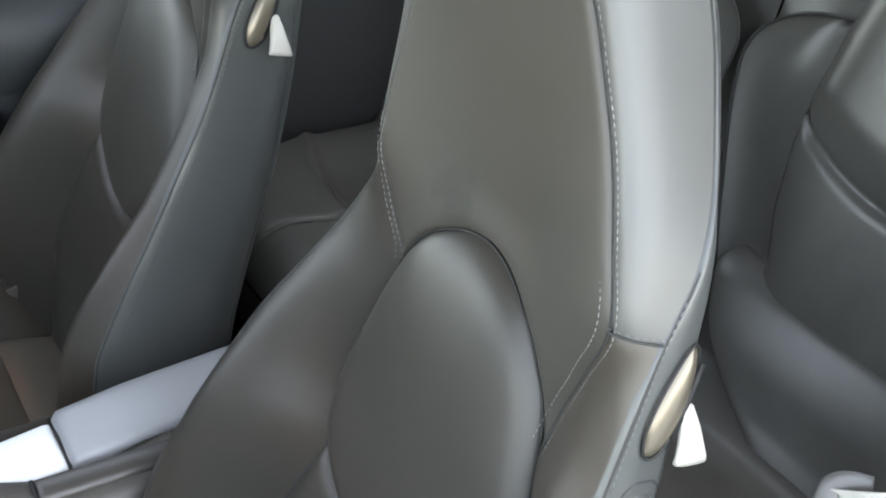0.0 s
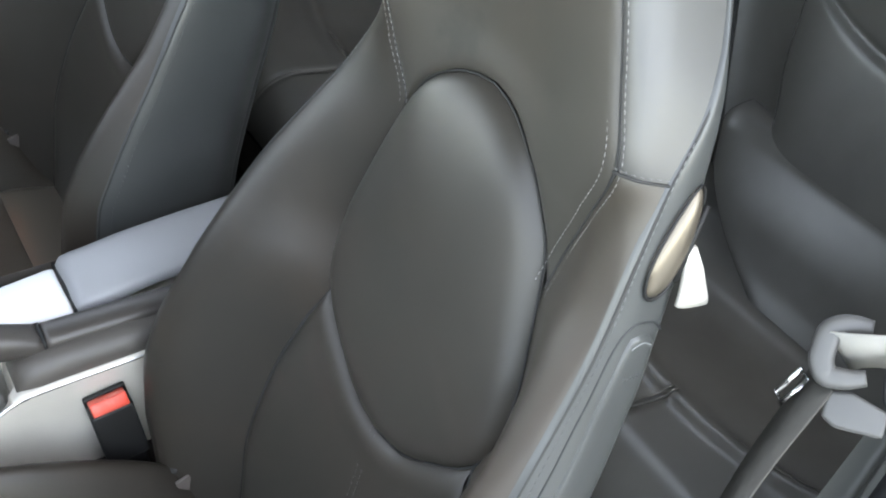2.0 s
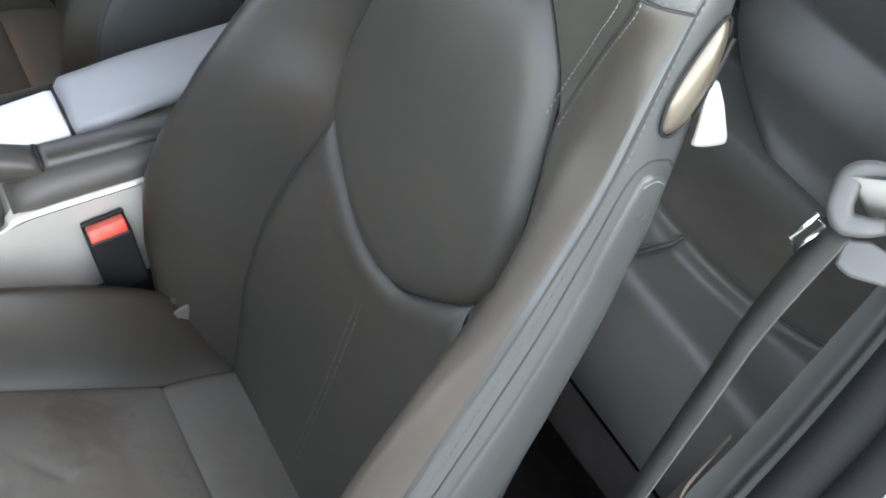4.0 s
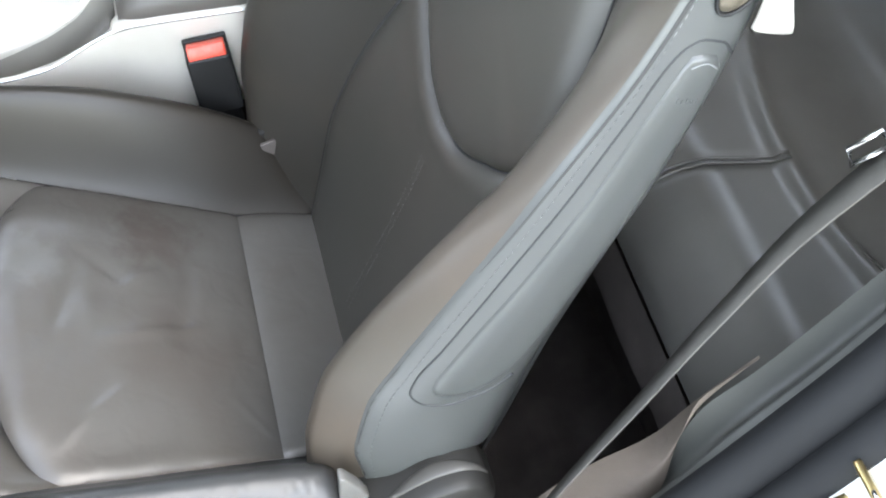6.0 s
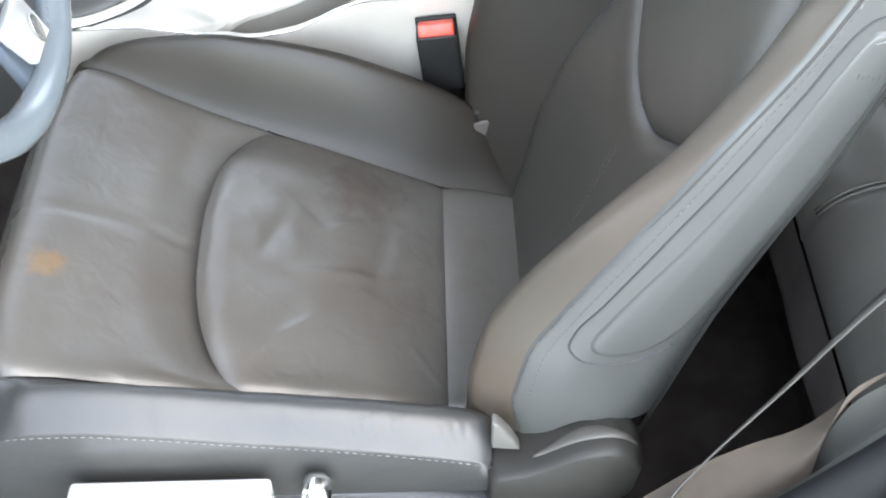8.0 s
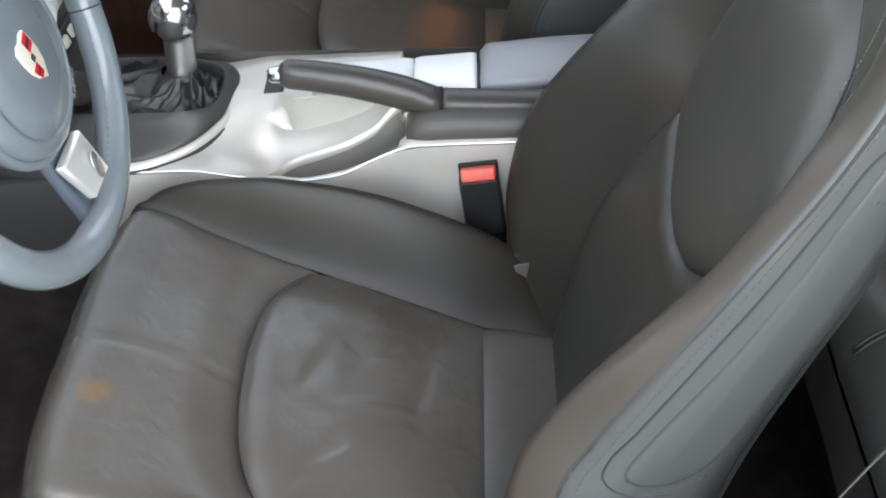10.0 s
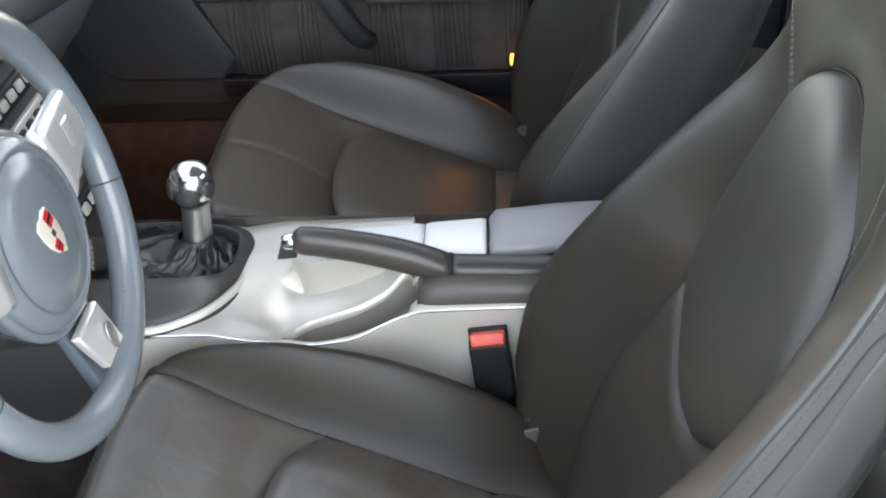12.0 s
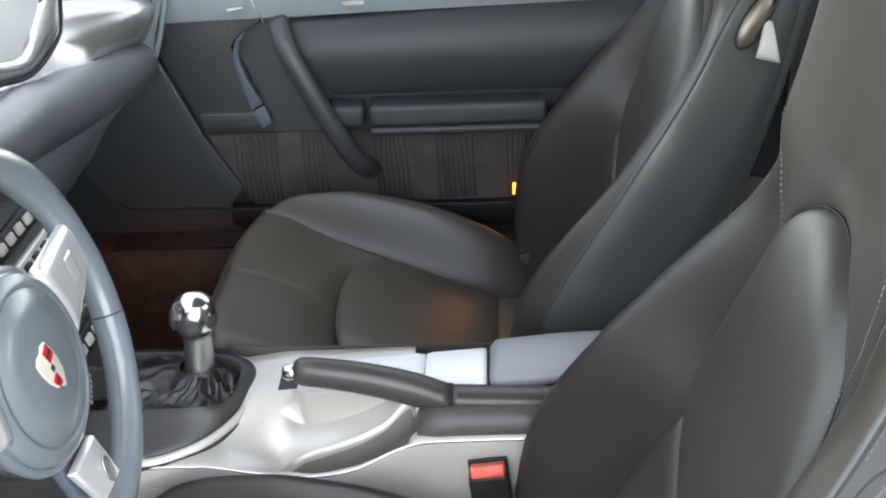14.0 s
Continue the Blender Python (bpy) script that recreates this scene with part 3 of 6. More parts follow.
def cushion_nose():
    def f(a, b):
        s = 2 * a - 1
        x1, x0 = u_edge(s), cushion_front(s)
        t = 1 - (1 - b) ** 1.6
        x = x1 + (x0 - x1) * t
        y = s * c_e(x)
        if b > 0.999:
            return Vector((x + 0.006, y, 0.12))
        dip = 0.021 * math.exp(-((x - x1) / 0.038) ** 2) * (1 - 0.95 * abs(s) ** 4)
        z = cushion_z(max(x - 0.03 * abs(s) ** 3 * t * t, -0.505), y) - dip - sink(a, 0.36, 0.007, 0.007) - 0.004 * (1 - 0.8 * abs(s) ** 6) * math.exp(-t * 0.18 / 0.005)
        # a seam runs along the middle
        z -= 0.003 * math.exp(-(y / 0.004) ** 2)
        return Vector((x, y, z))
    return grid(f, [1 - i / 60 for i in range(61)], [i / 36 for i in range(37)])


def cushion_rear():
    def f(a, b):
        s = 2 * a - 1
        x = -0.066 + 0.115 * b
        y = s * c_e(x)
        return Vector((x, y, cushion_z(x, y) + 0.004 * math.sin(math.pi * b) - sink(a, 0.3, 0.006, 0.006) - 0.004 * math.exp(-b * 0.11 / 0.009)))
    return grid(f, spaced(24), spaced(10))


def cushion_bolster(side):
    x1 = 0.03 if side > 0 else -0.03
    outer = 0.248 if side > 0 else 0.250

    def f(a, b):
        x = -0.476 + (x1 + 0.476) * max(0, b)
        xs = max(-0.505, x - 0.030 * math.exp(-max(0, b) * 9))
        e = c_e(x)
        if b < 0:
            return Vector((x + 0.004, side * (e + (outer - e) * min(1, a)), 0.14))
        if a > 1:
            # the outer face, down to the seat's base
            y, z = side * (outer + 0.003 * math.sin((a - 1) * 3)), 0
            top = cushion_z(xs, side * outer)
            z = top + (min(0.225, top) - top) * (a - 1)
            return Vector((x, y, z))
        y = side * (e + (outer - e) * a)
        d = 0.007 * math.exp(-a * 0.08 / 0.006) + 0.010 * math.exp(-(1 - b) * 0.5 / 0.006)
        rip = 0.0006 * noise.noise((x * 50, y * 20 + x * 25, 2.0)) * b if side < 0 else 0
        if side < 0:
            for cx, high in ((-0.143, 0.0011), (-0.119, 0.0015), (-0.074, 0.0014), (-0.060, -0.0010), (-0.190, 0.0006)):
                rip += high * math.exp(-((x - cx - (y + 0.235) * 1.8) / 0.0032) ** 2 - ((y + 0.236) / 0.011) ** 4)
        return Vector((x, y, cushion_z(xs, y) - d + rip))
    us = [q for q in spaced(28)] + [1.05, 1.5, 2.0]
    vs = [-1.0] + [i / 360 for i in range(361)]
    v, fc = grid(f, us if side > 0 else us[::-1], vs)
    n = len(us)
    # close the rear end
    last = [(len(vs) - 1) * n + i for i in range(n)]
    base = len(v)
    v += [Vector((x1 - 0.004, side * (c_e(x1) + 0.01), 0.19)), Vector((x1 - 0.004, side * outer, 0.19))]
    fc.append(tuple(last + ([base + 1, base] if side > 0 else [base, base + 1])))
    return v, fc


def lever_bezel(lift, back):
    rings = []
    for q, out in ((0.0, 0.0075), (0.35, 0.0072), (0.6, 0.0062), (0.8, 0.0045), (0.93, 0.002), (1.0, -0.002)):
        ring = []
        for k in range(28):
            t = 2 * math.pi * k / 28
            du = 0.041 * math.cos(t)
            dw = 0.0145 * math.sin(t) * (1.0 - 0.25 * math.cos(t))
            v = lift + q * du
            ring.append(shell_point(v, back - 0.25 * (v - lift) + q * dw, out))
        rings.append(ring)
    return loft(rings, caps=False)


def build_seat(name, label, driver):
    SHELL_EXTRA[0] = 0.0 if driver else 0.034
    seat = thing(name, label, "seat", "front seats", at=(-0.2, 0, 0.06))
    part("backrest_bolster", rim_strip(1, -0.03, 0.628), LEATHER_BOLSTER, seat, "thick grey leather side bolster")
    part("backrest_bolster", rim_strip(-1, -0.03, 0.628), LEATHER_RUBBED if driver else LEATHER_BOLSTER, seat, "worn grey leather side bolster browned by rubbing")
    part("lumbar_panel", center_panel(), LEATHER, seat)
    part("oval_pad", oval_pad(), LEATHER, seat, "raised oval grey leather pad")
    ring = []
    for i in range(61):
        v = 0.2581 + (0.6029 - 0.2581) * (0.5 - 0.5 * math.cos(math.pi * i / 60))
        ring.append((o_h(v), v))
    loop = [bk(u, v, back_w(u, v) - 0.004) for u, v in ring] + [bk(-u, v, back_w(-u, v) - 0.004) for u, v in ring[::-1]]
    part("seam", tube(loop, 0.0009, 6, closed=True), SEAM, seat)
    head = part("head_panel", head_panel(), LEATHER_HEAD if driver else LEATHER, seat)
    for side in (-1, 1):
        part("head_side", rim_strip(side, 0.628, 0.93, 10, 24, 0.002), LEATHER_WING_LIT, seat, "smooth grey leather head wing")
        shell = part("side_shell", side_shell(side), SHELL, seat, "blue-grey vinyl side cover")
        # seam between bolster and head wing
        ends = [(b_ei if side > 0 else b_e)(0.628), (b_hi if side > 0 else b_ho)(0.628)]
        cross = [side * (ends[0] + (ends[1] - ends[0]) * i / 16) for i in range(17)]
        part("seam", tube([bk(u, 0.628, back_w(u, 0.628) - 0.0022) for u in cross[1:]], 0.0011, 6), SEAM, seat)
        part("stitching", stitches([bk(u, 0.6315, back_w(u, 0.6315) - 0.0004) for u in cross[2:]], 0.003, 0.003, 0.0003), THREAD_DIM, seat)
        # twin stitching along the head seam, dark groove between
        inner = b_ei if side > 0 else b_e
        first = 0.527 if side > 0 else 0.494
        line = [(inner(v), v) for v in [first + (0.927 - first) * i / 66 for i in range(67)]]
        part("seam", tube([bk(side * u, v, back_w(side * u, v) - 0.006) for u, v in line], 0.0014, 6), SEAM, seat)
        for off, drop in ((-0.008, 0.0012), (0.006, 0.0030)):
            pts = [bk(side * (u + off), v, back_w(side * (u + off), v) - drop) for u, v in line if side < 0 or v < 0.655]
            part("stitching", stitches(pts, 0.0034, 0.0022, 0.0004), THREAD, head, "pale double stitching")
        rim = [(v, (b_hi if side > 0 else b_ho)(v)) for v in [0.03 + 0.88 * i / 60 for i in range(61)]]
        part("seam", tube([bk(side * h, v, (b_whi if side > 0 else b_wh)(v) - 0.0042) for v, h in rim], 0.0016, 6), SEAM, seat)
        h2 = [bk(shell_u(side, v, 0.10) + side * 0.0001, v, (b_whi if side > 0 else b_wh)(v) * 0.90 + shell_rear(v) * 0.10) for v, _ in rim if v < 0.67]
        cut = sum(1 for v, _ in rim if v < 0.54)
        part("stitching", stitches(h2[:cut], 0.0040, 0.003, 0.00034), SHELL, shell, "faint stitching")
        part("stitching", stitches(h2[cut - 1:], 0.0036, 0.0026, 0.00042), THREAD_DIM, shell, "pale stitching")
        part("seam", tube([bk(side * (b_e(v)), v, back_w(side * b_e(v), v) - 0.0065) for v in [-0.03 + 0.37 * i / 40 for i in range(41)]], 0.002, 6), SEAM, seat)
    part("back_cover", back_cover(), SHELL, seat)
    if driver:
        inset = part("side_inset", inset_panel(), SHELL, seat, "raised blue-grey inset with an embossed mark")
        # thin dark tube in place of the groove's shaded recess
        part("groove_shade", tube([shell_point(p.x, p.y, 0.0) for p in outer_groove(110)], 0.0010, 6), SHELL_GROOVE, inset)
        mark = [shell_point(0.510 + 0.004 * math.sin(math.pi * i / 8), -0.034 - 0.019 * i / 8, 0.0024) for i in range(9)]
        part("embossed_mark", tube(mark, 0.0006, 6), THREAD_DIM, inset)
        for i in range(5):
            a = shell_point(0.484, -0.034 - 0.0035 * i, 0.0023)
            b = shell_point(0.488 - 0.001 * (i % 2), -0.0343 - 0.0035 * i, 0.0023)
            part("lettering_bar", tube([a, b], 0.0004, 5), SHELL, inset)
    lift, rear = (0.588, -0.050) if driver else (0.602, -0.058)
    for side in (-1,):
        bez = part("lever_bezel", lever_bezel(lift, rear), SATIN, seat, "satin metal release lever housing")
        slot = [shell_point(v, rear - 0.0095 - 0.25 * (v - lift), 0.0056) for v in (lift - 0.025, lift, lift + 0.015, lift + 0.028)]
        rim_line = []
        for k in range(28):
            t = 2 * math.pi * k / 28
            v = lift + 0.0405 * math.cos(t)
            rim_line.append(shell_point(v, rear - 0.25 * (v - lift) + 0.0143 * math.sin(t) * (1.0 - 0.25 * math.cos(t)), 0.002))
        part("bezel_gap", tube(rim_line, 0.0013, 6, closed=True), BLACK, bez)
        part("slot", tube(slot, 0.0022, 6), BLACK, bez)
        rings = []
        for t, r1, r2, out in ((0.0, 0.005, 0.004, 0.004), (0.3, 0.008, 0.005, 0.008), (0.6, 0.0105, 0.0055, 0.010), (0.85, 0.0135, 0.005, 0.011), (1.0, 0.015, 0.004, 0.010)):
            v, w = lift - 0.002 - 0.042 * t, rear - 0.012 - 0.011 * t
            c = shell_point(v, w, out)
            rings.append(ellipse_section(c, BACK_W, Vector((0, 1, 0)), r1, r2, 14, 2.6))
        part("lever_tab", loft(rings), LIGHTPLASTIC, bez, "pale flared release tab")
    # centre seam of the lumbar panel
    for off in (-0.004, 0.004):
        pts = [bk(off, v, back_w(off, v) + 0.0002) for v in [0.01 + 0.255 * i / 30 for i in range(31)]]
        part("stitching", stitches(pts, 0.004, 0.003, 0.0004), LEATHER_WING_LIT, seat, "tone-in-tone stitching")
    part("seat_core", grid(lambda a, b: Vector((-0.47 + 0.51 * b, (a - 0.5) * 2 * c_e(-0.47 + 0.51 * b), cushion_z(-0.47 + 0.51 * b, (a - 0.5) * 2 * c_e(-0.47 + 0.51 * b)) - 0.027)), [i / 20 for i in range(21)], [i / 40 for i in range(41)]), LEATHER_BOLSTER, seat)
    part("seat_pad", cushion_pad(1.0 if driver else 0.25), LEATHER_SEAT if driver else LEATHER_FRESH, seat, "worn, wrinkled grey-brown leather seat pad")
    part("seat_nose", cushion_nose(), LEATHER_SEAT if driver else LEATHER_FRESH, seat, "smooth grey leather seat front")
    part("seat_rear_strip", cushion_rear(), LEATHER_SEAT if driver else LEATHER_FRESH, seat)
    part("cushion_bolster", cushion_bolster(1), LEATHER_INNER_SHADED if driver else LEATHER_RUBBED, seat, "thick grey leather thigh bolster")
    bol = part("cushion_bolster", cushion_bolster(-1), LEATHER_SIDE, seat, "creased blue-grey leather thigh bolster")
    pts = [Vector((x, -0.2512, cushion_z(x, -0.250) - 0.004)) for x in [-0.47 + 0.43 * i / 40 for i in range(41)]]
    part("stitching", stitches(pts, 0.004, 0.003, 0.0005), THREAD_DIM, bol)
    # base, hinge covers and rails
    part("seat_base", rbox((0.44, 0.46, 0.06), 0.02, 3, pose(-0.23, 0, 0.17, 0, 10, 0)), DARKGREY, seat)
    for side in (-1, 1):
        y = side * 0.235
        secs = []
        for yy, k in ((y - 0.030, 0.905), (y - 0.0293, 0.935), (y - 0.0272, 0.965), (y - 0.0235, 0.985), (y - 0.017, 0.997), (y - 0.006, 1.0), (y + 0.012, 1.0), (y + 0.022, 0.92)):
            prof = [(-0.034, 0.225), (-0.034, 0.262), (-0.026, 0.266), (-0.006, 0.271), (0.012, 0.2800), (0.0300, 0.2925), (0.048, 0.3015), (0.068, 0.3045), (0.086, 0.298), (0.098, 0.276), (0.092, 0.238), (0.070, 0.212), (0.03, 0.195), (-0.03, 0.19)]
            secs.append([Vector((0.035 + (px - 0.035) * k, yy, 0.245 + (z - 0.245) * k)) for px, z in prof])
        cover = part("hinge_cover", loft(secs), HINGE, seat, "rounded dark grey plastic hinge cover")
        # added crescent: light caught by the cover's top, as a paler piece
        arc = smooth_path([(0.004, 0, 0.2755), (0.012, 0, 0.2800), (0.0300, 0, 0.2925), (0.048, 0, 0.3015), (0.068, 0, 0.3045), (0.082, 0, 0.3005), (0.092, 0, 0.291)], 24)
        cap = []
        for q, p in enumerate(arc):
            half = 0.0012 + 0.0060 * math.sin(math.pi * min(1, (q + 1) / 26)) ** 1.5
            cap.append(ellipse_section(Vector((p.x, y - 0.0150 + half, p.z)), (0, 1, 0), (0, 0, 1), half, 0.0020, 14, 2.0))
        part("cover_highlight", loft(cap), CAP_LIT, cover, "pale crescent for the highlight on the cover's top")
        if side < 0:
            plate = [Vector((-0.031, y - 0.008, 0.318)), Vector((-0.026, y - 0.008, 0.316)), Vector((-0.015, y - 0.008, 0.298)), Vector((-0.006, y - 0.008, 0.277)), Vector((-0.031, y - 0.008, 0.281))]
            part("cover_end", slab(plate, (0, 1, 0), 0.012, 0.002), RIMGREY, cover, "pale grey end piece")
        part("rail", rbox((0.52, 0.035, 0.03), 0.004, 2, pose(-0.2, side * 0.19, 0.075)), DARKGREY, seat)
        part("rail_support", rbox((0.40, 0.02, 0.08), 0.004, 2, pose(-0.22, side * 0.19, 0.125)), DARKGREY, seat)
    trim = part("control_panel", rbox((0.170, 0.022, 0.05), 0.006, 3, pose(-0.302, -0.277, 0.258)), SILVER, seat, "silver seat control panel")
    part("control_knob", lathe([(0.013, 0), (0.014, 0.006), (0.012, 0.02), (0.009, 0.022)], 20, pose(-0.180, -0.262, 0.268, 90)), CHROME, trim, "chrome seat control knob")
    tabs = [Vector((-0.030, 0.197, 0.256)), Vector((-0.014, 0.199, 0.259)), Vector((0.000, 0.2, 0.232)), Vector((-0.004, 0.2, 0.212)), Vector((-0.020, 0.197, 0.215))]
    part("belt_slot_tab", slab(tabs, (0, -1, 0), 0.004, 0.001), TAB, seat)
    return seat


build_seat("sports_seat", "worn grey leather driver seat with integrated headrest", True)
passenger_seat = build_seat("sports_seat", "grey leather passenger seat beside the centre console", False)
passenger_seat.location = (-0.193, 0.72, 0.072)

# ---- car body ----
def box_mesh(x0, x1, y0, y1, z0, z1):
    v = [Vector((x, y, z)) for x in (x0, x1) for y in (y0, y1) for z in (z0, z1)]
    f = [(0, 1, 3, 2), (4, 6, 7, 5), (0, 4, 5, 1), (2, 3, 7, 6), (0, 2, 6, 4), (1, 5, 7, 3)]
    return v, f


def extruded(profile, axis, a, b, n=1):
    """A skin: a line of (p, q) carried along an axis (0 x, 1 y)."""
    def f(i, t):
        p, q = profile[i]
        s = a + (b - a) * t
        return Vector((s, p, q)) if axis == 0 else Vector((p, s, q))
    return grid(f, range(len(profile)), [k / n for k in range(n + 1)])


setting("ground", ([Vector((x, y, -0.22)) for x, y in ((-60, -60), (60, -60), (60, 60), (-60, 60))], [(0, 1, 2, 3)]), GROUND, "pale concrete ground outside the car", "ground")
setting("floor", box_mesh(-1.35, 1.3, -0.36, 1.10, -0.02, 0.045), CARPET, "dark brown-grey car carpet", "floor")
# unseen roof, sized to block light from above the seats
setting("roof", box_mesh(-0.40, 0.95, -0.28, 1.00, 1.24, 1.27), HEADLINER, "plain grey roof over the cabin, out of view, added to shade it", "roof")
setting("firewall", box_mesh(-1.40, -1.30, -0.40, 1.12, -0.02, 0.70), CARPET, "dark carpet wall ahead of the footwells", "wall")
setting("rear_wall", box_mesh(1.22, 1.30, -0.40, 1.12, -0.02, 0.95), CARPET, "dark carpet wall behind the rear seats", "wall")
toe = [(-0.62, 0.046), (-0.75, 0.09), (-0.95, 0.20), (-1.12, 0.36), (-1.22, 0.55), (-1.30, 0.60), (-1.32, 0.0), (-0.62, 0.0)]
setting("toe_board", extruded(toe, 1, -0.36, 1.0), CARPET, "dark carpet rising into the footwells", "floor")
# transmission tunnel under the console
tun = [(0.24, 0.04), (0.25, 0.20), (0.28, 0.26), (0.36, 0.285), (0.44, 0.26), (0.47, 0.20), (0.48, 0.04)]
setting("tunnel", extruded(tun, 0, -1.3, 1.2), CARPET, "carpeted transmission tunnel", "floor", True)
# far sill, carpeted inside
sill = [(0.925, 0.03), (0.93, 0.22), (0.94, 0.262), (0.955, 0.272), (1.03, 0.272), (1.06, 0.25), (1.06, 0.0)]
setting("sill_far", extruded(sill, 0, -1.2, 0.35), CARPET, "carpeted door sill beside the passenger seat", "sill", True)
setting("sill_trim_far", box_mesh(-0.72, 0.16, 0.958, 1.01, 0.2725, 0.278), BLACK, "black sill plate under the closed door", "sill")
# near sill
nsill = [(-0.30, 0.03), (-0.315, 0.16), (-0.33, 0.185), (-0.36, 0.19), (-0.385, 0.185), (-0.39, 0.15), (-0.39, 0.02)]
setting("sill_near", extruded(nsill, 0, -1.2, 0.06), DARKGREY, "dark sill trim at the open doorway", "sill", True)
setting("sill_paint", box_mesh(-1.2, 0.06, -0.52, -0.392, -0.05, 0.165), PAINT, "silver-white painted outer sill", "sill")

# rear pillar of the doorway: trim, seal, painted jamb
jamb = smooth_path([(0.02, 0, 0.17), (0.06, 0, 0.21), (0.12, 0, 0.28), (0.20, 0, 0.38), (0.255, 0, 0.46), (0.31, 0, 0.55), (0.37, 0, 0.68), (0.41, 0, 0.82), (0.43, 0, 1.15)], 60)


def jamb_skin(ys, lift):
    """A skin that follows the doorway's rear edge; ys: (y, offset to the rear)."""
    def f(i, j):
        y, off = ys[i]
        p = jamb[j]
        d = (jamb[min(j + 1, 60)] - jamb[max(j - 1, 0)]).normalized()
        nrm = Vector((d.z, 0, -d.x))
        return Vector((p.x, y, p.z)) + nrm * (off + lift)
    return grid(f, range(len(ys)), range(61))


pillar = thing("door_pillar", "painted door jamb with black rubber seals and steel striker", "car body", kind="structure", at=(0.3, -0.45, 0.3))
part("jamb", jamb_skin([(-0.400, 0.012), (-0.412, 0.010), (-0.44, 0.012), (-0.50, 0.022), (-0.56, 0.035), (-0.60, 0.06), (-0.61, 0.12)], 0.0), PAINT, pillar, "silver-white painted jamb")
part("seal", jamb_skin([(-0.336, 0.004), (-0.342, -0.006), (-0.352, -0.012), (-0.364, -0.010), (-0.372, 0.002), (-0.376, 0.008)], 0.0), RUBBER, pillar, "soft black rubber door seal")
part("seal_lip", jamb_skin([(-0.374, 0.010), (-0.380, 0.002), (-0.390, -0.001), (-0.402, 0.004), (-0.408, 0.014)], 0.0), RUBBER, pillar)
striker = part("striker_plate", rbox((0.006, 0.05, 0.035), 0.002, 2, pose(0.290, -0.425, 0.486, 0, -32, 0)), BRASS, pillar, "yellow-passivated steel striker")
loop = smooth_path([(0.292, -0.412, 0.478), (0.268, -0.414, 0.466), (0.258, -0.424, 0.462), (0.266, -0.440, 0.468), (0.292, -0.442, 0.484)], 20)
part("striker_loop", tube(loop, 0.005, 8), BRASS, striker)
part("striker_screw", lathe([(0.006, 0), (0.006, 0.002), (0.004, 0.003)], 12, pose(0.283, -0.428, 0.50, 0, -120, 0)), CHROME, striker)

# inner trim behind the doorway


def side_trim():
    """Moulded trim from the rear cushion's side out to the seal."""
    def f(i, j):
        p = jamb[j]
        a = i / 12
        y = -0.338 + 0.10 * a
        back = 0.004 + 0.30 * a ** 0.8
        sag = 0.05 * math.sin(math.pi * a) * max(0, 1 - p.z)
        d = (jamb[min(j + 1, 60)] - jamb[max(j - 1, 0)]).normalized()
        nrm = Vector((d.z, 0, -d.x))
        q = Vector((p.x, y, p.z)) + nrm * back * 0.9 + Vector((sag, 0, 0))
        return q
    return grid(f, range(13), range(3, 61))


rear_trim = thing("rear_side_trim", "smooth grey moulded trim beside the rear seat", "trim", kind="structure", at=(0.4, -0.3, 0.3))
part("panel", side_trim(), TRIMGREY, rear_trim)


def lower_trim():
    """The trim's dished lower end, between the carpet tongue and the seal."""
    ts = [0.0, 0.12, 0.26, 0.42, 0.58, 0.74, 0.88, 1.0]
    ix, iz = curve(ts, [0.140, 0.170, 0.206, 0.214, 0.226, 0.263, 0.310, 0.370]), curve(ts, [0.235, 0.278, 0.319, 0.372, 0.428, 0.474, 0.545, 0.640])
    ox, oz = curve(ts, [0.090, 0.120, 0.160, 0.203, 0.243, 0.288, 0.335, 0.375]), curve(ts, [0.240, 0.280, 0.330, 0.384, 0.443, 0.513, 0.600, 0.700])

    def f(a, b):
        p = Vector((ix(b), -0.306, iz(b))).lerp(Vector((ox(b), -0.339, oz(b))), a)
        dish = math.sin(math.pi * min(1, a * 1.25)) * 0.020
        return p + Vector((0.8 * dish, 0, -0.6 * dish))
    return grid(f, [i / 16 for i in range(17)], [i / 40 for i in range(41)])


part("lower_panel", lower_trim(), TRIMGREY, rear_trim, "dished grey end of the side trim")


def carpet_tongue():
    """Carpet-covered sill end that runs up behind the doorway to a thin tip."""
    ts = [0.0, 0.25, 0.45, 0.62, 0.82, 1.0, 1.15, 1.35]
    ux, uz = curve(ts, [0.263, 0.229, 0.205, 0.175, 0.150, 0.124, 0.098, 0.066]), curve(ts, [0.480, 0.424, 0.376, 0.350, 0.331, 0.305, 0.272, 0.232])
    lx, lz = curve(ts, [0.264, 0.220, 0.212, 0.210, 0.208, 0.188, 0.160, 0.120]), curve(ts, [0.478, 0.444, 0.392, 0.360, 0.330, 0.303, 0.268, 0.222])

    def f(a, b):
        k = min(1, b * 1.5 + 0.05)
        top, low = Vector((ux(b), -0.300 + 0.014 * k, uz(b))), Vector((lx(b), -0.300 - 0.018 * k, lz(b)))
        p = top.lerp(low, a)
        out = math.sin(math.pi * a) * 0.012 * min(1, b * 2)
        return p + Vector((-0.2 * out, -out, out * 0.1)) + Vector((0, 0, 0.0015 * noise.noise((a * 6, b * 9, 3.0))))
    return grid(f, [i / 14 for i in range(15)], [1.35 * i / 40 for i in range(41)])


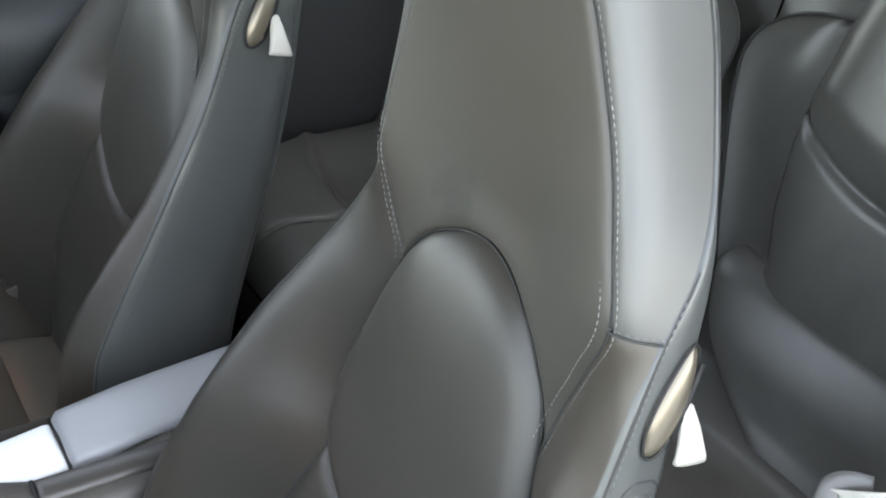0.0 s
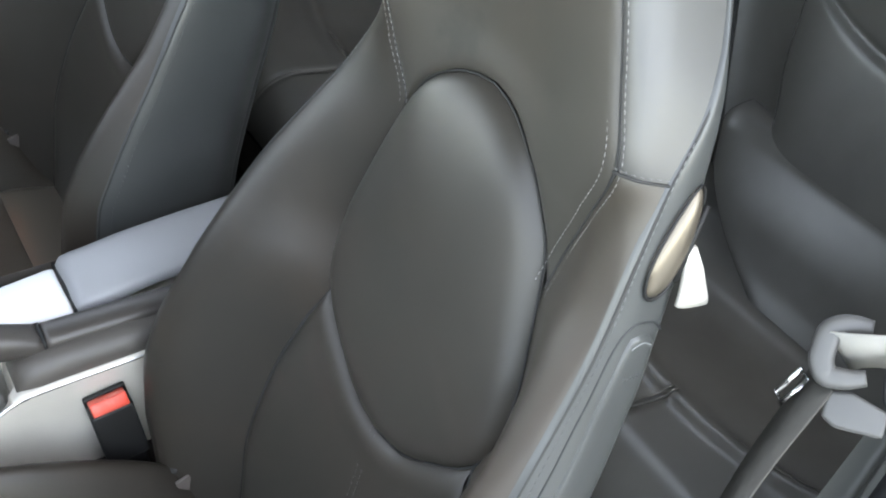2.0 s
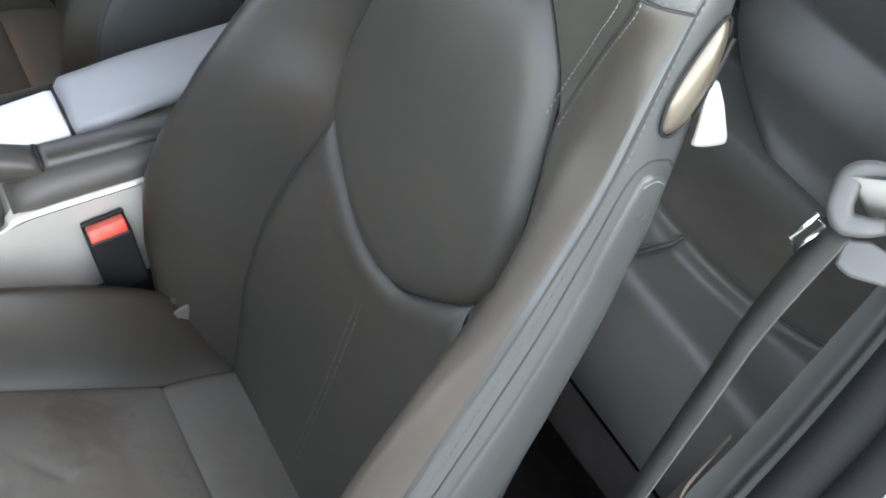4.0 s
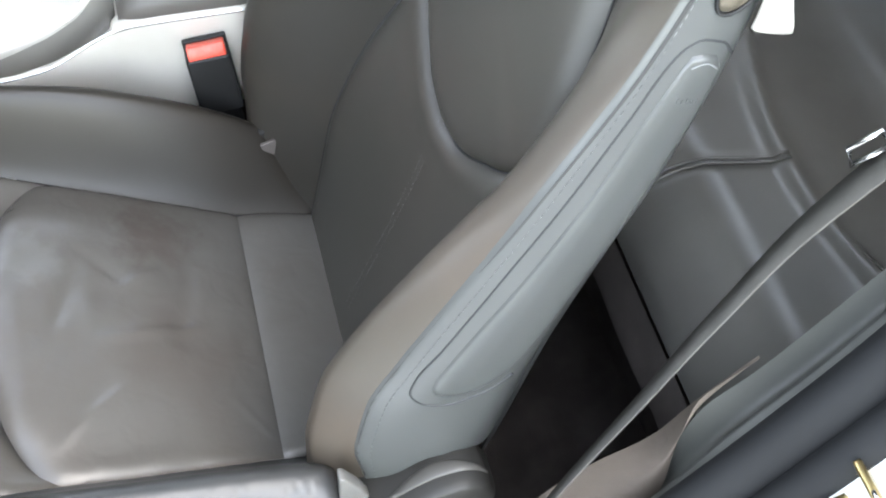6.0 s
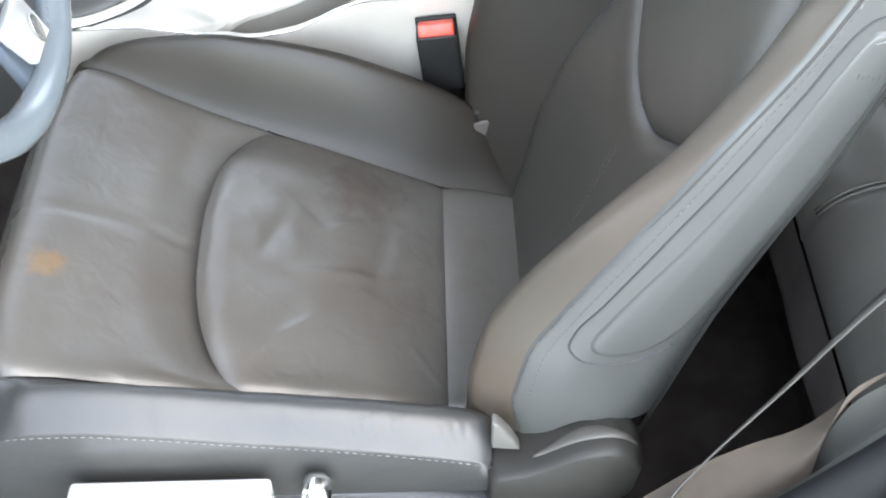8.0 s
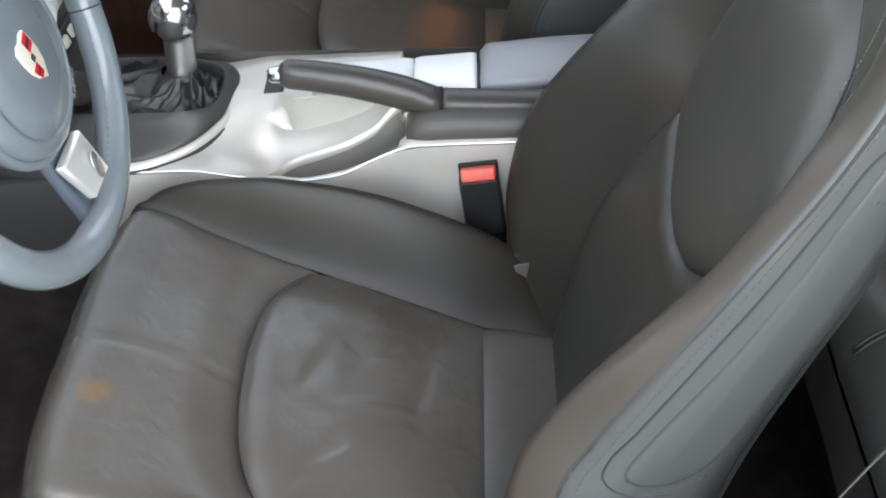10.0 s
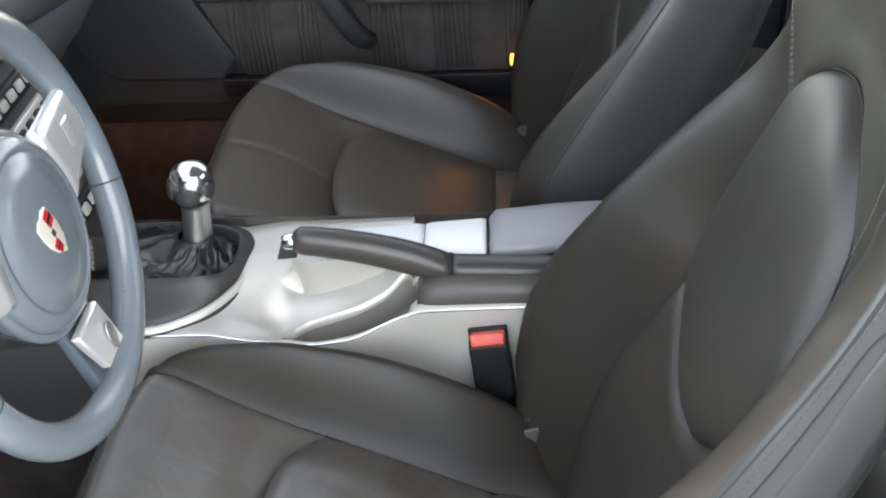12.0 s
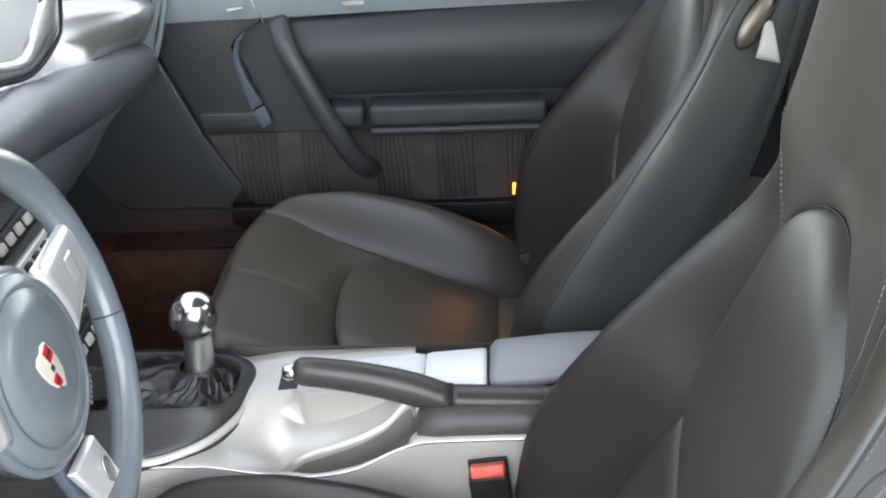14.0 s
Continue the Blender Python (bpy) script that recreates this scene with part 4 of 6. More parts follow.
part("carpet_tongue", carpet_tongue(), TONGUE, rear_trim, "pale grey-brown carpet tongue")
setting("trim_backing", box_mesh(0.10, 1.2, -0.40, -0.345, 0.0, 0.25), DARKGREY, "dark inner body side below the trim", "wall")
setting("quarter_wall", box_mesh(0.42, 1.25, -0.42, -0.335, 0.0, 0.84), DARKGREY, "dark grey rear quarter trim", "wall")
setting("quarter_wall_far", box_mesh(0.42, 1.25, 1.03, 1.10, 0.0, 0.88), DARKGREY, "dark grey rear quarter trim beyond the passenger seat", "wall")
# the driver's door stands open ahead of the doorway
open_door = [Vector((-0.78, -0.44, 0.05)), Vector((-0.78, -0.44, 0.74)), Vector((-0.60, -1.42, 0.74)), Vector((-0.60, -1.42, 0.05))]
tagged(part("open_door", slab(open_door, (-0.98, -0.18, 0), 0.10, 0.02), DOORTRIM), "plain dark lining of the open driver door", "car door")
setting("cowl_side", box_mesh(-1.40, -0.80, -0.46, -0.385, -0.05, 0.72), PAINT, "painted body side ahead of the doorway", "car body")

# unseen panes round the cabin; the quarter pane's tint is added to cut light
def pane(name, corners, label, mat=None):
    a, b, c, d = [Vector(p) for p in corners]
    n = (b - a).cross(d - a).normalized() * 0.005
    v = [a, b, c, d, a + n, b + n, c + n, d + n]
    setting(name, (v, [(0, 1, 2, 3), (7, 6, 5, 4), (0, 4, 5, 1), (1, 5, 6, 2), (2, 6, 7, 3), (3, 7, 4, 0)]), mat or TINTED, label, "car window")


pane("windscreen", ((-1.20, -0.36, 0.80), (-1.20, 1.06, 0.80), (-0.405, 0.98, 1.245), (-0.405, -0.26, 1.245)), "clear windscreen ahead of the dashboard", CLEAR)
pane("passenger_window", ((-0.80, 1.095, 0.76), (0.42, 1.095, 0.78), (0.40, 1.005, 1.245), (-0.40, 1.005, 1.245)), "clear passenger window above the closed door", CLEAR)
pane("quarter_window", ((0.43, 1.09, 0.88), (1.20, 1.06, 0.90), (0.94, 1.005, 1.245), (0.41, 1.005, 1.245)), "unseen rear quarter window, tinted to dim the rear seats")
pane("rear_window", ((1.26, -0.36, 0.95), (1.26, 1.06, 0.95), (0.955, 0.98, 1.245), (0.955, -0.26, 1.245)), "clear rear window", CLEAR)

# ---- centre console ----
con_edge = curve([-0.75, -0.60, -0.462, -0.40, -0.344, -0.28, -0.227, -0.174, -0.135, -0.029, 0.20], [0.33, 0.345, 0.355, 0.356, 0.347, 0.339, 0.346, 0.360, 0.368, 0.371, 0.374])


pocket_near = curve([-0.310, -0.265, -0.227, -0.19, -0.164, -0.145], [0.265, 0.259, 0.262, 0.275, 0.287, 0.297])
pocket_far = curve([-0.310, -0.297, -0.280, -0.250, -0.225, -0.200, -0.175, -0.145], [0.269, 0.288, 0.299, 0.306, 0.311, 0.319, 0.330, 0.344])


def con_y(x):
    return 0.2515 + 0.024 * smoothstep(-0.24, -0.15, x)


def console_top(x, y):
    """Height of the console's painted top."""
    e = con_edge(x)
    full = 0.392 + 0.004 * smoothstep(-0.3, -0.1, x)
    full -= 0.009 * (1 - smoothstep(-0.39, -0.31, x)) + 0.01 * smoothstep(-0.40, -0.6, x)
    # scooped tray on the near side, rising to the flat top
    rise = smoothstep(0.285, 0.372, y) ** 0.8 if x < -0.16 else smoothstep(0.262, 0.270, y) * 0.2
    z = e + (full - e) * rise
    # between the pocket and the steep back wall runs a narrow ledge
    k = smoothstep(-0.318, -0.290, x) * (1 - smoothstep(-0.195, -0.165, x))
    if k:
        far = pocket_far(min(-0.145, max(-0.275, x)))
        ledge = e + 0.008 * smoothstep(con_y(x), far, y) + 0.010 * smoothstep(far, far + 0.028, y) + (full - e - 0.018) * min(1, max(0, (y - far - 0.033) / 0.008))
        z += k * (ledge - z)
    scoop = smoothstep(-0.345, -0.30, x) * (1 - smoothstep(-0.175, -0.145, x))
    z -= 0.010 * scoop * math.exp(-((y - 0.292) / 0.020) ** 2)
    # a hollow beside the gear lever, parted from the tray by a soft ridge
    z -= 0.007 * math.exp(-((x + 0.330 - 0.35 * (y - 0.28)) / 0.024) ** 2) * smoothstep(0.250, 0.275, y) * (1 - smoothstep(0.30, 0.395, y))
    # the deep pocket at its foot
    pk = smoothstep(-0.309, -0.303, x) * (1 - smoothstep(-0.158, -0.150, x))
    near, far = pocket_near(x), pocket_far(x)
    z -= 0.052 * pk * smoothstep(near, near + 0.004, y) * (1 - smoothstep(far - 0.003, far, y))
    return z - 0.006 * math.exp(-max(0, y - con_y(x)) / 0.003)


console = thing("centre_console", "silver-grey painted centre console with a scooped tray", "console", at=(-0.2, 0.35, 0.28))


def console_skin():
    """The tray's skin as a grid whose lines follow the pocket's edges; also the zone of each face: 1 is inside the
    pocket, 2 is the dark front.
    """
    marks = [0, 0.1, 0.12, 0.30, 0.32, 0.8, 1.0]
    ss = ([0.1 * i / 6 for i in range(6)] + [0.1, 0.106, 0.112, 0.12] + [0.12 + 0.18 * i / 16 for i in range(1, 17)]
          + [0.306, 0.314, 0.32] + [0.32 + 0.48 * i / 48 for i in range(1, 49)] + [0.85, 0.9, 0.95, 1.0])
    xs = [-0.75 + 0.02 * i for i in range(15)] + [-0.452 + 0.002 * i for i in range(160)] + [-0.13 + 0.02 * i for i in range(16)]

    def f(s, x):
        q = min(-0.145, max(-0.310, x))
        near, far = max(con_y(x) + 0.004, pocket_near(q)), pocket_far(q)
        near = min(near, far - 0.009)
        y = float(np.interp(s, marks, [con_y(x), near, near + 0.004, far - 0.003, far, 0.375, 0.440]))
        return Vector((x, y, console_top(x, y)))
    verts, faces = grid(f, ss[::-1], xs)
    n = len(ss)
    lining = []
    for j in range(len(xs) - 1):
        for i in range(n - 1):
            s_mid = (ss[::-1][i] + ss[::-1][i + 1]) / 2
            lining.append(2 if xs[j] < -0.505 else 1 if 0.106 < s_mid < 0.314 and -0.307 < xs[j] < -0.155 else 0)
    return verts, faces, lining


tray_verts, tray_faces, lining = console_skin()
for name, mat, keep, label in (("tray_top", SILVER_GREY, 0, "silver-grey tray and top"), ("tray_pocket", POCKET_GREY, 1, "grey inside of the deep pocket"), ("front_top", DARKGREY, 2, "dark grey front end of the console")):
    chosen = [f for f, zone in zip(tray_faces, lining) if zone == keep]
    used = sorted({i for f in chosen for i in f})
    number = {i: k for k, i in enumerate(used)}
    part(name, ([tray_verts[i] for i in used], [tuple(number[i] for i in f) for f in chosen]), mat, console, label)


def tray_back(a, b):
    # the upright wall behind the ledge
    x = -0.300 + 0.130 * a
    e = con_edge(x)
    foot = pocket_far(max(-0.275, x)) + 0.029 + 0.010 * smoothstep(-0.280, -0.300, x)
    return Vector((x, foot + 0.002 * b, e + 0.012 + (0.398 - e - 0.012) * b))


part("tray_wall", grid(tray_back, [i / 40 for i in range(41)], [i / 8 for i in range(9)]), SILVER_GREY, console, "upright back wall of the tray")
part("tray_lip", tube([tray_back(i / 30, 1.0) + Vector((0, 0.0015, 0.0)) for i in range(31)], 0.0012, 6), SILVER_GREY, console)
wall = [(0.2510, 0.0), (0.2500, -0.006), (0.2485, -0.03), (0.2500, -0.10), (0.2520, -0.20)]


def console_side(x0, x1, n):
    def f(i, x):
        y, dz = wall[i]
        return Vector((x, y + con_y(x) - 0.2515, con_edge(x) + dz - 0.002))
    return grid(f, range(len(wall)), [x0 + (x1 - x0) * i / n for i in range(n + 1)])


part("side_wall", console_side(-0.505, 0.20, 48), SILVER_GREY, console, "grey painted console flank")
part("front_flank", console_side(-0.75, -0.507, 12), DARKGREY, console, "dark grey flank below the dashboard")
part("far_wall", extruded([(0.437, 0.40), (0.445, 0.38), (0.450, 0.20)], 0, -0.75, 0.3), MIDGREY, console)
# sky highlight on the rolled edge, added as a brighter silver tube
part("edge_highlight", tube([Vector((x, con_y(x) + 0.002, con_edge(x) - 0.001)) for x in [-0.46 + 0.44 * i / 60 for i in range(61)]], 0.0018, 8), SILVER, console, "brighter strip for the highlight on the tray's rolled edge")
# gear lever surround
RING_C = (-0.470, 0.362)
RING_OUT = [(-0.62, 0.270), (-0.54, 0.263), (-0.470, 0.261), (-0.417, 0.282), (-0.379, 0.318), (-0.360, 0.355), (-0.354, 0.392), (-0.362, 0.420), (-0.389, 0.439), (-0.45, 0.446), (-0.55, 0.446), (-0.62, 0.44)]
RING_IN = [(-0.60, 0.318), (-0.54, 0.310), (-0.467, 0.309), (-0.409, 0.311), (-0.386, 0.316), (-0.374, 0.327), (-0.369, 0.350), (-0.370, 0.380), (-0.378, 0.402), (-0.401, 0.416), (-0.449, 0.426), (-0.54, 0.426), (-0.60, 0.415)]


def ring_radius(outline):
    """Distance of a closed outline from its middle, by angle."""
    pts = smooth_path([Vector((x, y, 0)) for x, y in outline + outline[:1]], 240)[:-1]
    polar = sorted((math.atan2(p.y - RING_C[1], p.x - RING_C[0]), math.hypot(p.x - RING_C[0], p.y - RING_C[1])) for p in pts)
    angles, far = [p[0] for p in polar], [p[1] for p in polar]
    return lambda t: float(np.interp(math.atan2(math.sin(t), math.cos(t)), angles, far, period=2 * math.pi))


ring_out, ring_in = ring_radius(RING_OUT), ring_radius(RING_IN)


def ring_pt(t, r, grow, z, follow=1.0):
    """r: 0 the boot's opening, 1 the frame's outer edge; the outer edge climbs away from the driver."""
    d = ring_in(t) + (ring_out(t) - ring_in(t)) * r + grow
    y = RING_C[1] + d * math.sin(t)
    return Vector((RING_C[0] + d * math.cos(t), y, z + follow * 0.022 * smoothstep(0.25, 0.40, y)))


def ring_band(prof, n=120):
    return loft([[ring_pt(2 * math.pi * k / n, *row) for k in range(n)] for row in prof], caps=False)


part("shifter_ring", ring_band([(1, 0.0090, 0.345), (1, 0.0086, 0.3580), (1, 0.0070, 0.3615), (1, 0.0038, 0.3635), (1, 0.0012, 0.3630), (1, 0.0004, 0.355)]), SILVER_GREY, console, "silver ring round the gear lever")
part("ring_gap", ring_band([(1, 0.0106, 0.345), (1, 0.0104, 0.3562), (1, 0.0088, 0.3566)]), SEAM, console)
part("shifter_frame", ring_band([(1, 0.0, 0.352), (1, -0.0006, 0.3625), (0.86, 0, 0.3680), (0.5, 0, 0.3755, 0.9), (0.22, 0, 0.3865, 0.6), (0.06, 0, 0.3965, 0.2), (0.0, 0.0008, 0.3975, 0.1), (0.0, -0.0015, 0.3960, 0.1), (0.0, -0.0025, 0.380, 0.0)]), FRAME, console, "dark grey plastic frame")

lever = thing("gear_lever", "polished metal gear knob on a crumpled black leather boot", "gear lever", at=(-0.42, 0.377, 0.38))


def boot_skin():
    n, rows = 220, 44

    def f(k, j):
        t = 2 * math.pi * k / n
        b = j / (rows - 1)
        low, top = ring_pt(t, 0, -0.002, 0.384, 0.0), Vector((-0.422 + 0.0205 * math.cos(t), 0.377 + 0.0205 * math.sin(t), 0.412))
        p = low.lerp(top, b ** 0.85)
        p.z = 0.386 + 0.028 * b ** 1.7
        wave = t * 3.5 + 1.6 * math.sin(2 * t + 0.6) + 2.4 * b + 0.9 * noise.noise((math.cos(t) * 2, math.sin(t) * 2, b * 3))
        ridge = 1 - abs(math.sin(wave)) ** 0.7
        hump = math.sin(math.pi * min(1, b * 1.04)) ** 0.8
        p.z += (0.020 * ridge - 0.006 + 0.008 * noise.noise((math.cos(t) * 5, math.sin(t) * 5, b * 6))) * hump
        side = 0.006 * math.cos(wave) * hump
        p.x -= side * math.sin(t)
        p.y += side * math.cos(t)
        return p
    return grid(f, range(n), range(rows), wrap=True)


part("boot", boot_skin(), BOOT, lever, "crumpled black leather gaiter")
part("shaft", lathe([(0.0195, 0.0), (0.0190, 0.012), (0.0182, 0.014), (0.0178, 0.045), (0.0174, 0.085), (0.0180, 0.089)], 32, pose(-0.4215, 0.377, 0.372, -3, 4, 0)), BRUSHED, lever, "polished metal shaft")
part("shaft_sleeve", lathe([(0.0235, 0.0), (0.0225, 0.018), (0.0205, 0.027), (0.0185, 0.029)], 24, pose(-0.4225, 0.377, 0.380, -3, 4, 0)), BLACK, lever)
knob_prof = [(0.0140, 0.0), (0.0175, 0.004), (0.0225, 0.010), (0.0258, 0.018), (0.0268, 0.027), (0.0262, 0.036), (0.0235, 0.045), (0.0180, 0.0520), (0.0100, 0.0555), (0.0030, 0.0565)]
knob = part("knob", lathe(knob_prof, 36, pose(-0.4175, 0.377, 0.456, -3, 4, 0)), CHROME, lever, "polished round gear knob")
# dark inlays let into the knob
for ang, el in ((-88, -10), (-10, 5), (190, 5)):
    m = pose(-0.4165, 0.377, 0.4815) @ pose(0, 0, 0, 0, 0, ang) @ pose(0, 0, 0, 0, -el, 0)
    part("inlay", lathe([(0.0, 0.0281), (0.007, 0.0274), (0.0115, 0.0256), (0.0142, 0.0240), (0.0146, 0.0210)][::-1], 20, m @ pose(0, 0, 0, 0, 90, 0)), DARKGREY, knob, "dark inlay")

brake = thing("handbrake", "dark leather handbrake lever with a chrome button", "handbrake", at=(-0.1, 0.318, 0.38))
bx = [-0.290, -0.282, -0.26, -0.22, -0.18, -0.15, -0.125, -0.112]
b_top = curve(bx, [0.452, 0.457, 0.455, 0.449, 0.440, 0.431, 0.420, 0.413])
b_bot = curve(bx, [0.428, 0.424, 0.421, 0.413, 0.402, 0.393, 0.390, 0.392])


def bar(x0, x1, top, bot, half, n=24, yc=0.318, lean=0.0):
    secs = []
    for i in range(n + 1):
        x = x0 + (x1 - x0) * i / n
        a, b = top(x), bot(x)
        secs.append(ellipse_section(Vector((x, yc + lean * (x - x0), (a + b) / 2)), (0, 1, 0), (lean * 0, 0, 1), half(x), (a - b) / 2, 20, 2.5))
    return loft(secs)


part("grip", bar(-0.290, -0.112, b_top, b_bot, curve([-0.29, -0.28, -0.2, -0.112], [0.012, 0.0145, 0.017, 0.019])), DARKGREY_LEATHER, brake, "dark leather grip")
part("collar", bar(-0.1125, -0.1085, lambda x: 0.4145, lambda x: 0.390, lambda x: 0.0185, 2), BLACK, brake)
part("sleeve", bar(-0.109, 0.08, curve([-0.11, 0.0, 0.08], [0.413, 0.408, 0.404]), curve([-0.11, 0.0, 0.08], [0.390, 0.386, 0.384]), lambda x: 0.018), DARKGREY_LEATHER, brake)
part("base_cover", bar(-0.150, 0.08, curve([-0.15, -0.135, -0.10, 0.08], [0.385, 0.397, 0.402, 0.396]), curve([-0.15, 0.08], [0.345, 0.355]), curve([-0.15, -0.13, 0.08], [0.022, 0.026, 0.027]), 20, 0.306), MIDGREY, brake, "brown-grey lever cover")
part("button", lathe([(0.0095, 0), (0.0100, 0.008), (0.0095, 0.015), (0.0075, 0.019), (0.003, 0.020)], 20, pose(-0.285, 0.318, 0.4405, 0, -97, 0)), CHROME, brake, "chrome release button")
part("tip_trim", slab([Vector((-0.306, 0.312, 0.436)), Vector((-0.290, 0.312, 0.438)), Vector((-0.288, 0.312, 0.420)), Vector((-0.312, 0.312, 0.418))], (0, 1, 0), 0.014, 0.002), DARKGREY, brake)

lid = thing("console_lid", "bright silver storage lid ahead of the armrest", "console lid", at=(-0.16, 0.39, 0.392))


def lid_plate(x0, x1):
    def outline(x):
        far = 0.4075 + (x + 0.246) / 0.18 * 0.0215
        return far
    secs = []
    for i in range(13):
        x = x0 + (x1 - x0) * i / 12
        far = outline(x)
        near = 0.346
        k = 0.002 * (1 if 0 < i < 12 else 0)
        secs.append([Vector((x, near, 0.388)), Vector((x, near + 0.002, 0.3975 + k)), Vector((x, near + 0.02, 0.4005 + k)), Vector((x, far - 0.006, 0.3995 + k)), Vector((x, far, 0.396 + k)), Vector((x, far + 0.001, 0.386))])
    return loft(secs)


part("front_lid", lid_plate(-0.262, -0.1455), LID, lid)
part("rear_lid", lid_plate(-0.144, -0.0695), LID, lid)

arm = thing("armrest", "padded blue-grey armrest between the seats", "armrest", at=(0.05, 0.39, 0.40))
secs = []
for i in range(31):
    x = -0.067 + 0.27 * i / 30
    e = 1 - math.exp(-(x + 0.067) / 0.004)
    top = 0.399 + 0.011 * e + 0.005 * math.sin(min(1, (x + 0.067) / 0.15) * 1.57)
    bot = 0.380 + 0.012 * smoothstep(-0.04, 0.02, x)
    secs.append(ellipse_section(Vector((x, 0.392 + 0.012 * i / 30, (top + bot) / 2)), (0, 1, 0), (0, 0, 1), 0.0435 + 0.004 * e, (top - bot) / 2, 28, 3.6))
part("pad", loft(secs), ARMREST, arm)
part("seam", tube([Vector((-0.0665, 0.347 + 0.09 * i / 10, 0.4005 - 0.0008 * abs(i - 5))) for i in range(11)], 0.0018, 6), BLACK, arm)


def buckle(name, label, at, turn=0.0):
    b = thing(name, label, "seat belt buckle", "belt buckles", at=at)
    o = Matrix.Translation(at) @ pose(0, 0, 0, 0, turn, 0)
    part("housing", rbox((0.046, 0.026, 0.078), 0.004, 3, o @ pose(0, 0, -0.050)), BLACK, b, "black plastic housing")
    part("release_button", rbox((0.039, 0.021, 0.015), 0.002, 2, o @ pose(0, -0.001, -0.008, -25, 0, 0)), RED, b, "red release button")
    part("stalk", rbox((0.03, 0.012, 0.09), 0.004, 2, o @ pose(0.004, 0.004, -0.12)), BLACK, b)
    part("button_surround", rbox((0.0455, 0.006, 0.020), 0.002, 2, o @ pose(0, 0.0105, -0.011)), BLACK, b)
    return b


buckle("driver_buckle", "black seat belt buckle with a red button beside the driver seat", (-0.070, 0.258, 0.350), -6)

# ---- rear seats ----
def rear_seat(name, label, flip):
    """A shallow rear bucket seat; flip mirrors it about the car's middle."""
    def m(x, y, z):
        return Vector((x, 0.72 - y if flip else y, z))
    seat = thing(name, label, "rear seat", "rear seats", at=m(0.5, 0.03, 0.05))

    def turn(g):
        return g if not flip else (g[0], [tuple(reversed(f)) for f in g[1]])

    def cush_z(x, y):
        z = 0.358 + 0.012 * smoothstep(0.45, 0.30, x) - 0.012 * smoothstep(0.46, 0.60, x) + 0.03 * smoothstep(0.62, 0.70, x) - 0.10 * min(0.22, max(0, x - 0.37))
        z += 0.035 * smoothstep(-0.12, -0.26, y) * smoothstep(0.40, 0.60, x) + 0.03 * smoothstep(0.24, 0.33, y)
        crease = 0.449 + 0.9 * max(0, y + 0.02) ** 1.8 + 0.5 * max(0, -0.06 - y) ** 1.5
        z += 0.006 * math.exp(-((x - crease) / 0.009) ** 2) - 0.006 * smoothstep(crease + 0.006, crease + 0.03, x)
        if x < 0.37:
            t = (0.37 - x) / 0.09
            z -= 0.075 * (1 - math.sqrt(max(0, 1 - min(1, t) ** 2)))
        return z

    def f(a, b):
        y = 0.315 - 0.585 * a
        x = 0.280 + 0.47 * (b ** 1.35)
        return m(x, y, cush_z(x, y) - 0.006 * math.exp(-((y + 0.020) / 0.003) ** 2) * (x < 0.45))
    vs = [i / 64 for i in range(65)]
    us = [i / 70 for i in range(71)]
    part("cushion", turn(grid(f, us, vs)), LEATHER_BACK, seat, "smooth dark grey leather rear cushion")
    part("cushion_front", turn(grid(lambda a, b: m(0.280 + 0.035 * b, 0.315 - 0.585 * a, 0.296 - 0.08 * b), us[::5], [0, 0.3, 0.6, 1.0])), LEATHER_BACK, seat)
    def kick(a, b):
        # carpet hangs from the cushion's edge in loose folds and turns under
        back = 0.05 * smoothstep(0.80, 1.0, b)
        return m(0.278 + 0.005 * noise.noise((a * 8, b * 2.5, 2)) * b + back, 0.33 - 0.62 * a, 0.292 - 0.110 * b)
    part("kick_board", turn(grid(kick, us, [i / 24 for i in range(25)])), CARPET_LIGHT, seat, "grey-brown carpet below the rear cushion")
    part("foot_panel", turn(grid(lambda a, b: m(0.325, 0.33 - 0.62 * a, 0.185 - 0.14 * b), us[::5], [0, 0.5, 1.0])), CARPET, seat)
    for off in (-0.0225, -0.0165):
        part("piping", tube([m(x, off, cush_z(x, off) + 0.0005) for x in [0.288 + 0.165 * i / 24 for i in range(25)]], 0.0017, 8), LEATHER_BACK, seat)
    # lower backrest: a thick slab with a rounded top, narrower at its foot
    roll_side = curve([0.33, 0.352, 0.38, 0.41, 0.44, 0.465, 0.478], [0.10, 0.150, 0.192, 0.224, 0.242, 0.252, 0.246])
    face = smooth_path([(0.640, 0, 0.325), (0.660, 0, 0.352), (0.684, 0, 0.400), (0.706, 0, 0.444), (0.716, 0, 0.462), (0.732, 0, 0.474), (0.752, 0, 0.476), (0.79, 0, 0.455)], 40)

    def roll(a, b):
        p = face[round(40 * b)]
        wide = roll_side(p.z)
        y = wide - (wide + 0.33) * a
        end = 0.014 * (math.exp(-a * 0.55 / 0.010) + math.exp(-(1 - a) * 0.55 / 0.012))
        puff = 0.006 * math.sin(math.pi * min(1, b * 1.4))
        return m(p.x - puff + end, y, p.z - 0.3 * end)
    part("back_roll", turn(grid(roll, spaced(40), [i / 40 for i in range(41)])), LEATHER_BACK, seat, "thick padded slab at the foot of the rear backrest")

    pad_edge = curve([0.40, 0.509, 0.543, 0.592, 0.639, 0.680, 0.724, 0.765, 0.792, 0.90], [0.170, 0.195, 0.207, 0.214, 0.218, 0.213, 0.201, 0.195, 0.188, 0.165])
